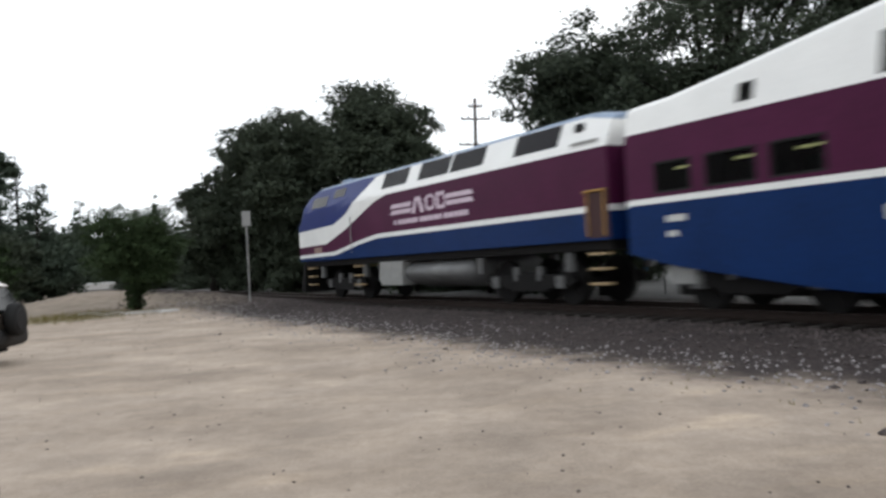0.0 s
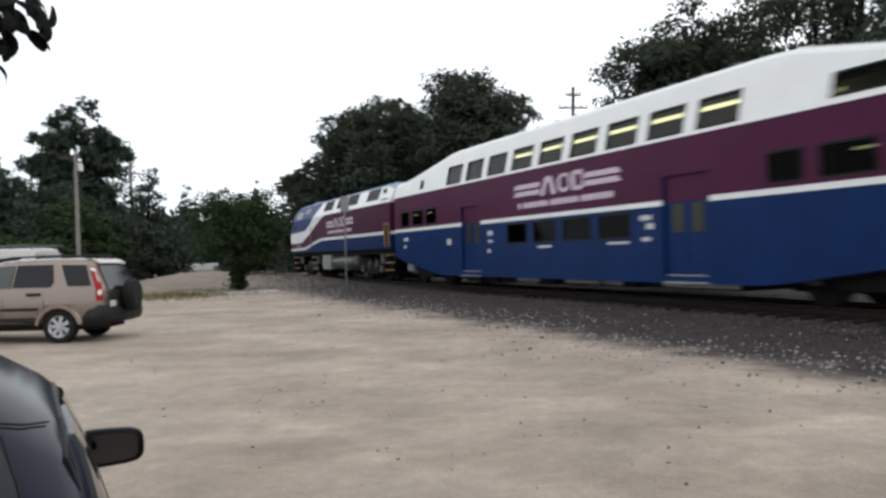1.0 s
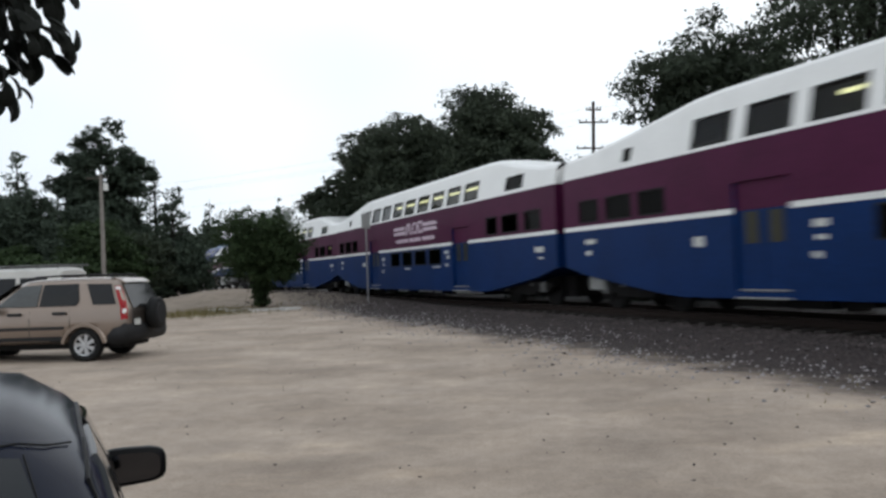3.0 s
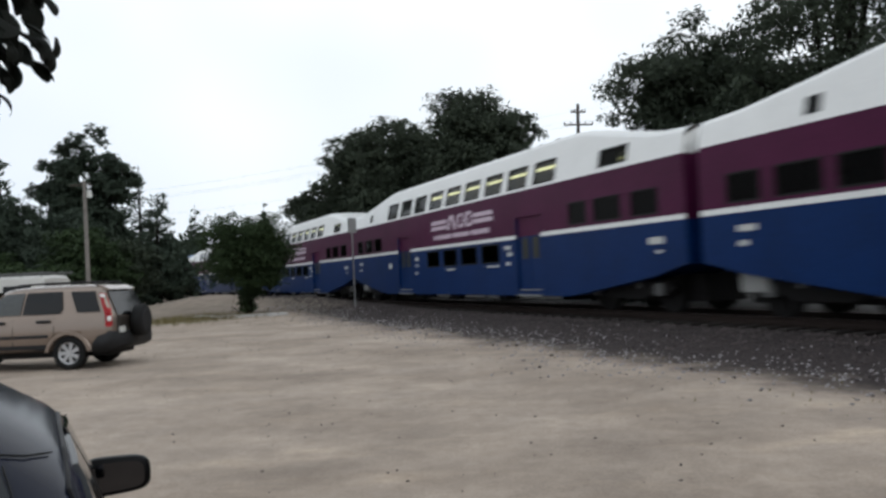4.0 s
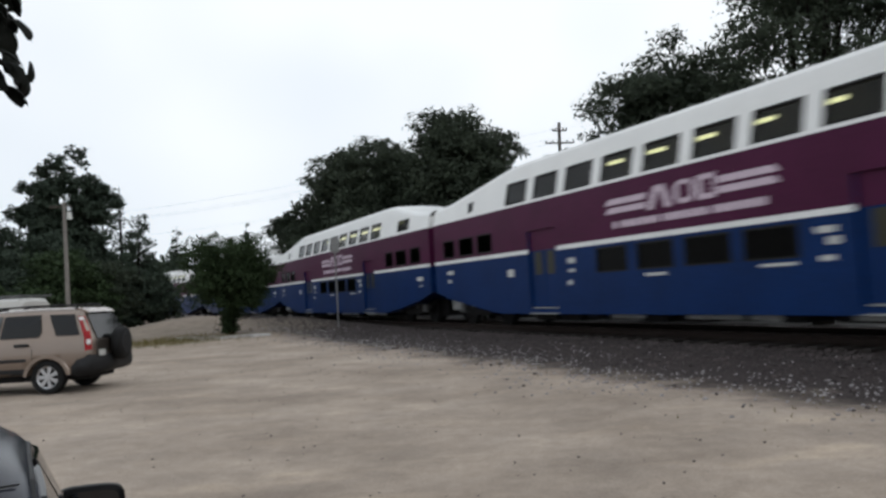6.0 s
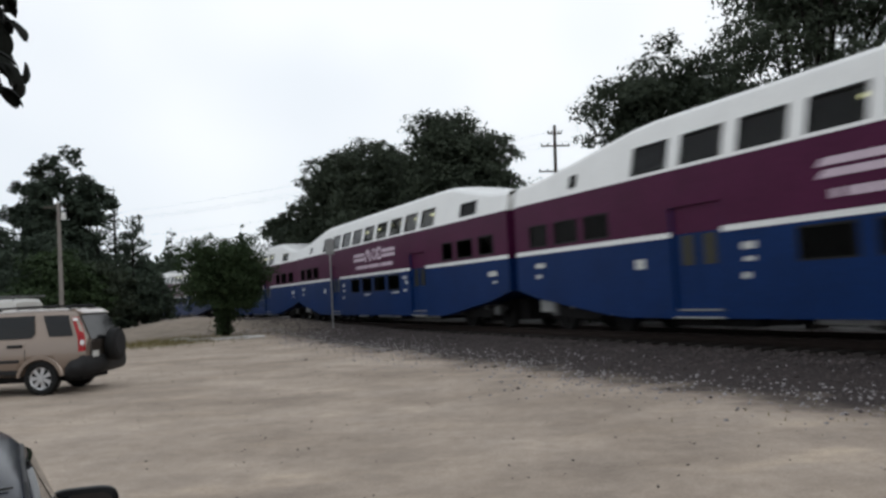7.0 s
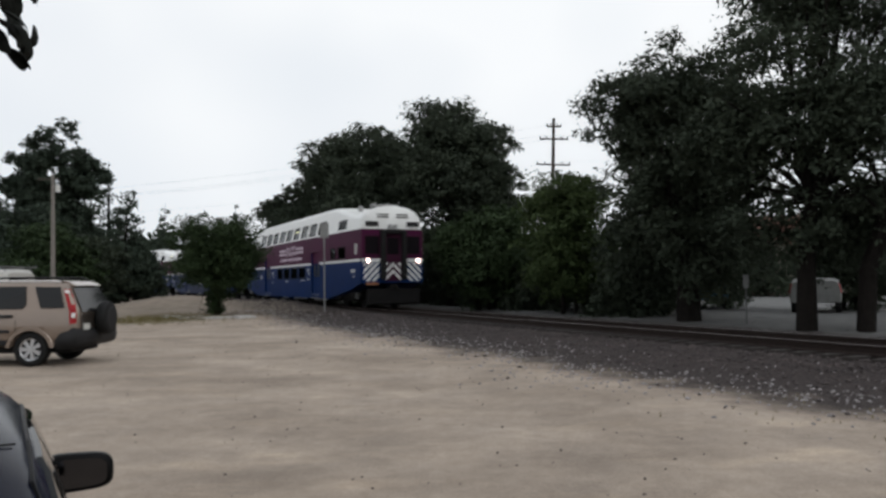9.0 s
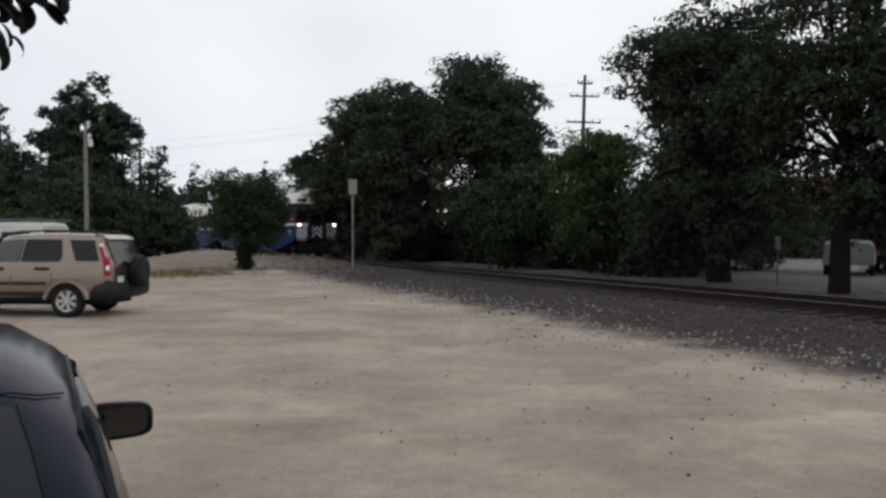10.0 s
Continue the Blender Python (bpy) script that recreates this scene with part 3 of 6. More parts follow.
broad_tree("shrub", -22.9, 57.0, 4.9, 5.0, 12000, 0.15, M["oak"], "dark leafy shrub near the track", 62, trunk_r=0.12, low=0.0, blobs=20, stems=3)
broad_tree("shrub", -25.0, 50.0, 3.6, 7.0, 12000, 0.14, M["scrub"], "low green shrub behind the parked cars", 63, trunk_r=0.1, low=0.0, blobs=20, stems=3)
broad_tree("shrub", -30.5, 52.0, 4.2, 8.0, 12000, 0.16, M["scrub"], "low green shrub behind the van", 64, trunk_r=0.1, low=0.0, blobs=20, stems=3)
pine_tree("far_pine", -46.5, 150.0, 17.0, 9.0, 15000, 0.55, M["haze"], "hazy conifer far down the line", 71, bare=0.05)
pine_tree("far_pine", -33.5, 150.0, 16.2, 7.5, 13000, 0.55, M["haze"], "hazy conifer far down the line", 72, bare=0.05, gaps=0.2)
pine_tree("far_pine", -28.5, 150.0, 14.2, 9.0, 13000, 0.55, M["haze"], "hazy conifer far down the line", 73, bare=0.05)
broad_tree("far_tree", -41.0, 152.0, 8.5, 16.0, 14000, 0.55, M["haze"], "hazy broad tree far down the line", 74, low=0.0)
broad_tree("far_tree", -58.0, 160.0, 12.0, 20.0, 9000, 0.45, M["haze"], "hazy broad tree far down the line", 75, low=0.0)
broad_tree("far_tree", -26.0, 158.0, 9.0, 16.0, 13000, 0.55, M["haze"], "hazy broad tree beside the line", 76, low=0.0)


def far_woods(name, spots, mat, label, seed, size=0.6):
    """Continuous woods too far off to count."""
    v, f = leaf_cloud(spots, 26000, size, seed, hollow=0.2)
    return tagged(new(name, leaf_mesh(name, v, f, mat)), label, "woods", kind="stuff")


rw = random.Random(8)
far_woods("lot_hedge", [(rw.uniform(2, 75), rw.uniform(58, 66), rw.uniform(0.5, 4), rw.uniform(1.6, 2.6), rw.uniform(1.2, 2.2)) for _ in range(130)], M["oak"], "dark hedge beyond the parked vehicles", 82, 0.28)
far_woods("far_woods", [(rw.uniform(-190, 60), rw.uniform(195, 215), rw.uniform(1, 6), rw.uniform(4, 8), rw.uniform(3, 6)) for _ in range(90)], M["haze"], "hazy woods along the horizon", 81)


# ---- the train: coach and locomotive; x forward, y towards the lot, z up from the rails; origin at the front coupling ----
BODY_W = 1.49


def side_y(z):
    return BODY_W if z <= 3.45 else BODY_W - (z - 3.45) * 0.22


def sorted_breaks(values):
    out = []
    for v in sorted(values):
        if not out or v - out[-1] > 1e-4:
            out.append(v)
    return out


def skin(bm, xs, zs, zlo, zhi, holes, wall=side_y, both=True):
    """Side sheets on a grid of xs and zs, cut off at zlo(x) and zhi(x), with openings left out."""
    for sgn in ((1, -1) if both else (1,)):
        cache = {}

        def vert(x, z):
            z = min(max(z, zlo(x)), zhi(x))
            key = (round(x, 4), round(z, 4))
            if key not in cache:
                cache[key] = bm.verts.new((x, sgn * wall(z), z))
            return cache[key]
        for x0, x1 in zip(xs, xs[1:]):
            for z0, z1 in zip(zs, zs[1:]):
                xm, zm = (x0 + x1) / 2, (z0 + z1) / 2
                if any(a < xm < b and c < zm < d for a, b, c, d in holes):
                    continue
                q = []
                for v in (vert(x0, z0), vert(x1, z0), vert(x1, z1), vert(x0, z1)):
                    if v not in q:
                        q.append(v)
                if len(q) > 2:
                    bm.faces.new(q)
    return bm


COACH_ROOF = [(-25.66, 4.16), (-24.6, 4.22), (-23.2, 4.46), (-21.4, 4.82), (-20.6, 4.87), (-6.4, 4.87), (-5.6, 4.82), (-2.9, 4.42), (-1.4, 4.22), (-0.24, 4.16)]
COACH_FLOOR = [(-25.66, 1.06), (-24.4, 0.78), (-21.3, 0.36), (-20.6, 0.30), (-5.3, 0.30), (-4.6, 0.36), (-1.5, 0.78), (-0.24, 1.06)]
UPPER = [(-(5.70 + 1.652 * i + 1.24), -(5.70 + 1.652 * i), 3.58, 4.25) for i in range(9)]
ENDS_UP = [(-23.56, -22.33, 3.62, 4.08), (-3.42, -3.08, 3.66, 4.0)]
MIDDLE = [(-1.98, -1.04, 2.24, 2.86), (-3.46, -2.32, 2.24, 2.86), (-4.78, -3.72, 2.24, 2.86), (-21.76, -20.88, 2.24, 2.86), (-23.28, -22.08, 2.24, 2.86), (-24.74, -23.70, 2.24, 2.86)]
LOWER = [(-11.60, -10.34, 1.34, 1.97), (-13.24, -11.96, 1.34, 1.97), (-14.95, -13.58, 1.34, 1.97), (-16.62, -15.28, 1.34, 1.97)]
DOORS = [(-8.52, -6.98, 0.42, 2.70), (-19.32, -17.80, 0.42, 2.70)]


def coach_roof(x):
    return lerp_table(COACH_ROOF, x)


def coach_floor(x):
    return lerp_table(COACH_FLOOR, x)


def coach_eave(x):
    return coach_roof(x) - 0.30


def roof_arch(bm, xs, roof):
    """Rounded roof from eave to eave."""
    rings = []
    for x in xs:
        zt = roof(x)
        y0 = side_y(zt - 0.30)
        prof = [(y0, zt - 0.30), (y0 - 0.03, zt - 0.18), (y0 - 0.11, zt - 0.085), (y0 - 0.28, zt - 0.035), (y0 * 0.45, zt - 0.01), (0, zt)]
        prof += [(-y, z) for y, z in prof[-2::-1]]
        rings.append([bm.verts.new((x, y, z)) for y, z in prof])
    for a, b in zip(rings, rings[1:]):
        for k in range(len(a) - 1):
            bm.faces.new((a[k], a[k + 1], b[k + 1], b[k]))
    return bm


def end_sheet(bm, x, z0, z1, steps=6):
    """Flat end wall between two heights."""
    zs = [z0 + (z1 - z0) * i / steps for i in range(steps + 1)]
    v = [[bm.verts.new((x, s * side_y(z), z)) for s in (1, -1)] for z in zs]
    for a, b in zip(v, v[1:]):
        bm.faces.new((a[0], a[1], b[1], b[0]))
    return bm


def window(parent, rect, sgn, name="window", glass="pane"):
    """Opening's rubber frame with the pane set in it."""
    x0, x1, z0, z1 = rect
    fr = bmesh.new()
    t, d = 0.045, 0.05

    def ring(off, push):
        return [fr.verts.new((x, sgn * (side_y(z) + push), z)) for x, z in ((x0 + off, z0 + off), (x1 - off, z0 + off), (x1 - off, z1 - off), (x0 + off, z1 - off))]
    a, b, c, e = ring(0, -d), ring(0, 0.008), ring(t, 0.008), ring(t, -d)
    for p, q in ((a, b), (b, c), (c, e)):
        for k in range(4):
            fr.faces.new((p[k], p[(k + 1) % 4], q[(k + 1) % 4], q[k]))
    w = part(name, fr, M["black"], parent)
    g = bmesh.new()
    off = t * 0.9
    vs = [(x, sgn * (side_y(z) - 0.03), z) for x, z in ((x0 + off, z0 + off), (x1 - off, z0 + off), (x1 - off, z1 - off), (x0 + off, z1 - off))]
    g.free()
    piece("pane", mesh_from("pane", vs, [(0, 1, 2, 3) if sgn < 0 else (3, 2, 1, 0)], M[glass]), w)
    return w


def wheel_mesh(r, width):
    bm = bmesh.new()
    for y0, y1, ra in ((-width / 2, width / 2, r), (width / 2, width / 2 + 0.03, r + 0.03)):
        bmesh.ops.create_cone(bm, cap_ends=True, segments=20, radius1=ra, radius2=ra, depth=y1 - y0, matrix=Matrix.Translation((0, (y0 + y1) / 2, 0)) @ pose(0, 0, 0, 90))
    return bm


def bogie(parent, x, name="bogie", base=2.6, r=0.51):
    bg = bmesh.new()
    for s in (1, -1):
        prism(bg, [(x - base / 2 - 0.55, 0.50), (x - base / 2 - 0.3, 0.36), (x - base / 2 + 0.35, 0.36), (x - 0.7, 0.24), (x + 0.7, 0.24), (x + base / 2 - 0.35, 0.36), (x + base / 2 + 0.3, 0.36), (x + base / 2 + 0.55, 0.50), (x + base / 2 + 0.4, 0.66), (x - base / 2 - 0.4, 0.66)], s * 1.0, s * 1.14)
    box(bg, x - 0.3, -1.0, 0.35, x + 0.3, 1.0, 0.72)
    b = part(name, bg, M["under"], parent, "sooty steel wheel truck")
    for k in (-1, 1):
        w = bmesh.new()
        for s in (1, -1):
            for o in range(3):
                a = o * 2.0944
                rod(w, (0, s * 0.80, 0), (0.36 * math.cos(a), s * 0.80, 0.36 * math.sin(a)), 0.05, 0.03, 5)
            wm = wheel_mesh(r, 0.12)
            if s > 0:
                bmesh.ops.rotate(wm, verts=wm.verts, cent=(0, 0, 0), matrix=Matrix.Rotation(math.pi, 3, "Z"))
            bmesh.ops.translate(wm, verts=wm.verts, vec=(0, s * 0.75, 0))
            tmp = bpy.data.meshes.new("tmp")
            wm.to_mesh(tmp)
            wm.free()
            w.from_mesh(tmp)
            bpy.data.meshes.remove(tmp)
        rod(w, (0, -1.05, 0), (0, 1.05, 0), 0.08, 0.08, 10)
        ws = part("wheelset", w, M["under"], b, "worn steel wheels on an axle")
        ws.matrix_basis = pose(x + k * base / 2, 0, r + RAIL_TOP)
        for s in (1, -1):
            part("spring", rod(bmesh.new(), (x + k * 0.5, s * 1.07, 0.5), (x + k * 0.5, s * 1.07, 0.86), 0.11, 0.11, 10), M["steel"], b)
            part("axle_box", box(bmesh.new(), x + k * base / 2 - 0.16, s * 1.13 - 0.07, 0.32, x + k * base / 2 + 0.16, s * 1.13 + 0.07, 0.62, 0.02), M["steel"], b)
    return b


def logo(parent, x_mid, z_mid, sgn, scale=1.0, y=BODY_W + 0.006):
    """Pale emblem of stripes and three plain blocks with a thin bar beneath, on the plum side."""

    def shape(bm, pts):
        vs = [bm.verts.new((x_mid + sgn * -px * scale, sgn * y, z_mid + pz * scale)) for px, pz in pts]
        bm.faces.new(vs)
    for z0 in (-0.02, 0.19):
        for pts in ([(-2.72, z0), (-1.18, z0), (-1.12, z0 + 0.14), (-2.58, z0 + 0.14)], [(1.12, z0 + 0.02), (2.72, z0 + 0.02), (2.60, z0 + 0.16), (1.12, z0 + 0.16)]):
            em = bmesh.new()
            shape(em, pts)
            part("emblem_stripe", em, M["lilac"], parent, "pale lilac speed stripe")
    # three hollow plain shapes: a trapezoid, an oblong ring and a frame
    blocks = (([(-1.14, -0.08), (-0.26, -0.08), (-0.50, 0.44), (-0.86, 0.44)], [(-0.90, -0.08), (-0.52, -0.08), (-0.64, 0.30), (-0.74, 0.30)]),
              ([(-0.20, 0.08), (-0.04, -0.06), (0.30, -0.06), (0.44, 0.08), (0.44, 0.32), (0.30, 0.44), (-0.04, 0.44), (-0.20, 0.32)], [(-0.04, 0.10), (0.04, 0.04), (0.24, 0.04), (0.32, 0.10), (0.32, 0.30), (0.24, 0.36), (0.04, 0.36), (-0.04, 0.30)]),
              ([(0.52, -0.06), (1.06, -0.06), (1.06, 0.46), (0.52, 0.46)], [(0.70, 0.05), (0.98, 0.05), (0.98, 0.35), (0.70, 0.35)]))
    for outer, inner in blocks:
        em = bmesh.new()
        for k in range(len(outer)):
            j = (k + 1) % len(outer)
            if (Vector(outer[k]) - Vector(inner[k])).length > 0.01:
                shape(em, [outer[k], outer[j], inner[j], inner[k]])
        part("emblem_block", em, M["lilac"], parent, "pale lilac hollow emblem shape")
    em = bmesh.new()
    for i in range(16):
        x0 = -2.45 + i * 0.31
        shape(em, [(x0, -0.38), (x0 + (0.28 if i % 5 else 0.18), -0.38), (x0 + (0.28 if i % 5 else 0.18), -0.22), (x0, -0.22)])
    tagged(part("emblem_bar", em, M["lilac"], parent, "row of small pale bars"), kind="stuff")


def coach(name, label, cab=False, tube=(-20.9, -9.0), lit=1.55, reading=False):
    th = empty(name, TRACK, label, "train car", "cars of the train")
    middle = MIDDLE[:3] + [(-22.06, -21.22, 2.22, 2.80), (-23.54, -22.40, 2.22, 2.80)] if cab else MIDDLE
    holes = UPPER + ENDS_UP + middle + LOWER
    tables = COACH_ROOF + COACH_FLOOR
    xs = sorted_breaks([t[0] for t in tables] + [v for h in holes + DOORS for v in h[:2]])

    def rows(lo, hi):
        return sorted_breaks([lo, hi] + [v for h in holes + DOORS for v in h[2:] if lo < v < hi])
    recess = [(a, b, c, d) for a, b, c, d in DOORS]
    x0, x1 = -25.66, -0.24
    bm = skin(bmesh.new(), xs, rows(0.0, 2.04), coach_floor, lambda x: 2.04, holes + recess)
    end_sheet(bm, x1, coach_floor(x1), 2.04)
    end_sheet(bm, x0, coach_floor(x0), 2.04)
    for a, b in zip(xs, xs[1:]):
        v = [bm.verts.new((x, s * BODY_W, coach_floor(x))) for x, s in ((a, 1), (b, 1), (b, -1), (a, -1))]
        bm.faces.new(v)
    part("lower_body", bm, M["blue"], th, "blue painted lower body")
    bm = skin(bmesh.new(), xs, rows(2.04, 2.16), lambda x: 2.04, lambda x: 2.16, recess, lambda z: BODY_W + 0.003)
    part("belt_stripe", bm, M["white"], th, "white stripe along the waist")
    bm = skin(bmesh.new(), xs, rows(2.04, 3.50), lambda x: 2.04, lambda x: 3.50, holes + recess)
    end_sheet(bm, x1, 2.04, 3.5)
    end_sheet(bm, x0, 2.04, 3.5)
    part("middle_body", bm, M["purple"], th, "plum painted middle body")
    bm = skin(bmesh.new(), xs, rows(3.50, 4.60), lambda x: 3.5, coach_eave, holes)
    roof_arch(bm, xs, coach_roof)
    for x in (x0, x1):
        end_sheet(bm, x, 3.5, coach_eave(x))
        zt = coach_roof(x)
        bm.faces.new([bm.verts.new((x, y, z)) for y, z in ((side_y(zt - 0.3), zt - 0.3), (1.1, zt - 0.1), (0.6, zt - 0.02), (-0.6, zt - 0.02), (-1.1, zt - 0.1), (-side_y(zt - 0.3), zt - 0.3))])
    part("upper_body", bm, M["white"], th, "white upper deck and roof")
    for sgn in (1, -1):
        for i in range(1, 14):
            xx = -6.4 - i * 1.02
            bm = box(bmesh.new(), xx - 0.012, sgn * 0.2, coach_roof(xx) - 0.06, xx + 0.012, sgn * 1.0, coach_roof(xx) + 0.006)
            part("roof_seam", bm, M["grey"], th)
    for sgn in (1, -1):
        for r in holes:
            window(th, r, sgn, glass="pane" if r in UPPER else "dim_pane")
        for a, b, c, d in DOORS:
            yy = sgn * (BODY_W - 0.10)
            bm = bmesh.new()
            for xx in (a, b):
                box(bm, xx - 0.01, sgn * (BODY_W - 0.12), c, xx + 0.01, sgn * (BODY_W - 0.004), d - 0.02)
            box(bm, a, sgn * (BODY_W - 0.13), c, b, sgn * (BODY_W - 0.004), c + 0.03)
            door = part("door", bm, M["blue"], th, "blue double sliding door in a recess")
            for k0, k1 in ((a, (a + b) / 2 - 0.01), ((a + b) / 2 + 0.01, b)):
                part("door_leaf", box(bmesh.new(), k0, yy - 0.02, c, k1, yy + 0.02, 2.10), M["blue"], door)
            bm = bmesh.new()
            box(bm, a, yy - 0.02, 2.104, b, yy + 0.02, d)
            box(bm, a, sgn * (BODY_W - 0.10), d - 0.012, b, sgn * (BODY_W - 0.004), d)
            part("door_header", bm, M["purple"], door, "dark plum panel over the door")
            for k0, k1 in ((a + 0.26, a + 0.62), (b - 0.62, b - 0.26)):
                bm = box(bmesh.new(), k0, yy + sgn * 0.022, 1.42, k1, yy + sgn * 0.03, 2.06)
                part("door_window", bm, M["door_glass"], door, "narrow door window, dim inside light put into its colour")
            for dims in ((a + 0.05, sgn * (BODY_W - 0.05), 0.30, b - 0.05, sgn * (BODY_W + 0.07), 0.335), (a + 0.15, sgn * (BODY_W - 0.05), 0.46, b - 0.15, sgn * (BODY_W + 0.02), 0.49)):
                part("step", box(bmesh.new(), *dims), M["grey"], door, "pale grey step edge")
        logo(th, -13.58, 2.76, sgn)
        for xx, zz, wd, ht in ((-1.55, 1.72, 0.5, 0.13), (-1.45, 1.42, 0.26, 0.11), (-24.6, 1.62, 0.55, 0.16), (-24.7, 1.36, 0.2, 0.08), (-9.2, 1.72, 0.34, 0.14), (-9.2, 1.46, 0.26, 0.09), (-17.2, 1.80, 0.42, 0.12), (-17.35, 1.60, 0.26, 0.14), (-17.2, 1.30, 0.3, 0.1), (-12.6, 1.22, 0.72, 0.07), (-16.1, 1.24, 0.86, 0.06), (-9.1, 1.14, 0.18, 0.12), (-5.9, 1.52, 0.34, 0.22)):
            yy = sgn * (BODY_W + 0.004)
            part("notice_plate", box(bmesh.new(), xx - wd / 2, yy - 0.003, zz - ht / 2, xx + wd / 2, yy + 0.003, zz + ht / 2), M["plate"], th, "small pale notice, unreadable")
    deck = bmesh.new()
    box(deck, -24.9, -1.3, 3.30, -0.9, 1.3, 3.36)
    box(deck, -24.9, -1.3, 2.2, -0.9, 1.3, 2.24)
    box(deck, -21.2, -0.03, 0.6, -5.2, 0.03, 4.5)
    box(deck, -21.3, -1.1, 4.48, -5.8, 1.1, 4.5)
    part("interior", deck, M["interior"], th, "dim interior decks and partition")
    runs = list(tube) if isinstance(tube[0], tuple) else []
    k = tube[0]
    while not isinstance(k, tuple) and k < tube[1]:
        runs.append((k, min(k + lit, tube[1])))
        k += 1.65
    for sgn in (1, -1):
        for k0, k1 in runs:
            part("ceiling_tube", box(bmesh.new(), k0, sgn * 0.55, 4.15, k1, sgn * 0.64, 4.225), M["tube"], th, "lit yellowish fluorescent tube")
    for k in (-1.75, -3.2, -4.5, -23.0) if reading else ():
        bm = box(bmesh.new(), k - 0.02, BODY_W - 0.5, 2.72, k + 0.55, BODY_W - 0.42, 2.76)
        part("reading_light", bm, M["tube"], th)
    bm = bmesh.new()
    box(bm, -0.24, -0.55, 1.15, -0.02, 0.55, 3.5, 0.03)
    if not cab:
        part("gangway_bellows", bm, M["black"], th, "black rubber gangway")
        bm = bmesh.new()
        box(bm, -25.88, -0.55, 1.15, -25.66, 0.55, 3.5, 0.03)
    part("gangway_bellows", bm, M["black"], th, "black rubber gangway")
    part("buffer_beam", box(bmesh.new(), -0.22, -1.2, 1.0, -0.05, 1.2, 1.12), M["under"], th)
    for xx in (-0.1, -25.8):
        bm = bmesh.new()
        rod(bm, (xx - 0.5, 0, 0.85), (xx + 0.5, 0, 0.85), 0.09)
        box(bm, xx - 0.2, -0.14, 0.70, xx + 0.2, 0.14, 1.0, 0.03)
        part("coupler", bm, M["under"], th)
    for a, b in ((-5.3, -0.7), (-25.2, -20.6)):
        part("centre_sill", box(bmesh.new(), a, -0.62, 0.16, b, 0.62, 0.80, 0.02), M["under"], th, "sooty frame and brake gear")
    bogie(th, -3.0)
    bogie(th, -22.9)
    rr = random.Random(5)
    xx = -19.8
    while xx < -6.6:
        ln = rr.uniform(0.5, 1.3)
        part("underfloor_box", box(bmesh.new(), xx, -1.15, rr.uniform(0.10, 0.17), xx + ln, 1.15, 0.32, 0.01), M["under"], th, "sooty equipment box under the floor")
        xx += ln + rr.uniform(0.2, 0.7)
    for xx, ln in ((-10.4, 1.3), (-13.2, 1.6), (-15.0, 0.8), (-17.4, 2.4)):
        for s in (1, -1):
            part("pale_equipment_cover", box(bmesh.new(), xx - ln, s * 1.18 - 0.02, 0.19, xx, s * 1.18 + 0.02, 0.29), M["grey"], th, "light grey equipment cover")
    part("equipment_locker", box(bmesh.new(), -1.75, 0.9, 0.42, -1.05, 1.25, 0.88, 0.02), M["grey"], th, "light grey locker by the wheels")
    if cab:
        cab_end(th)
    return th


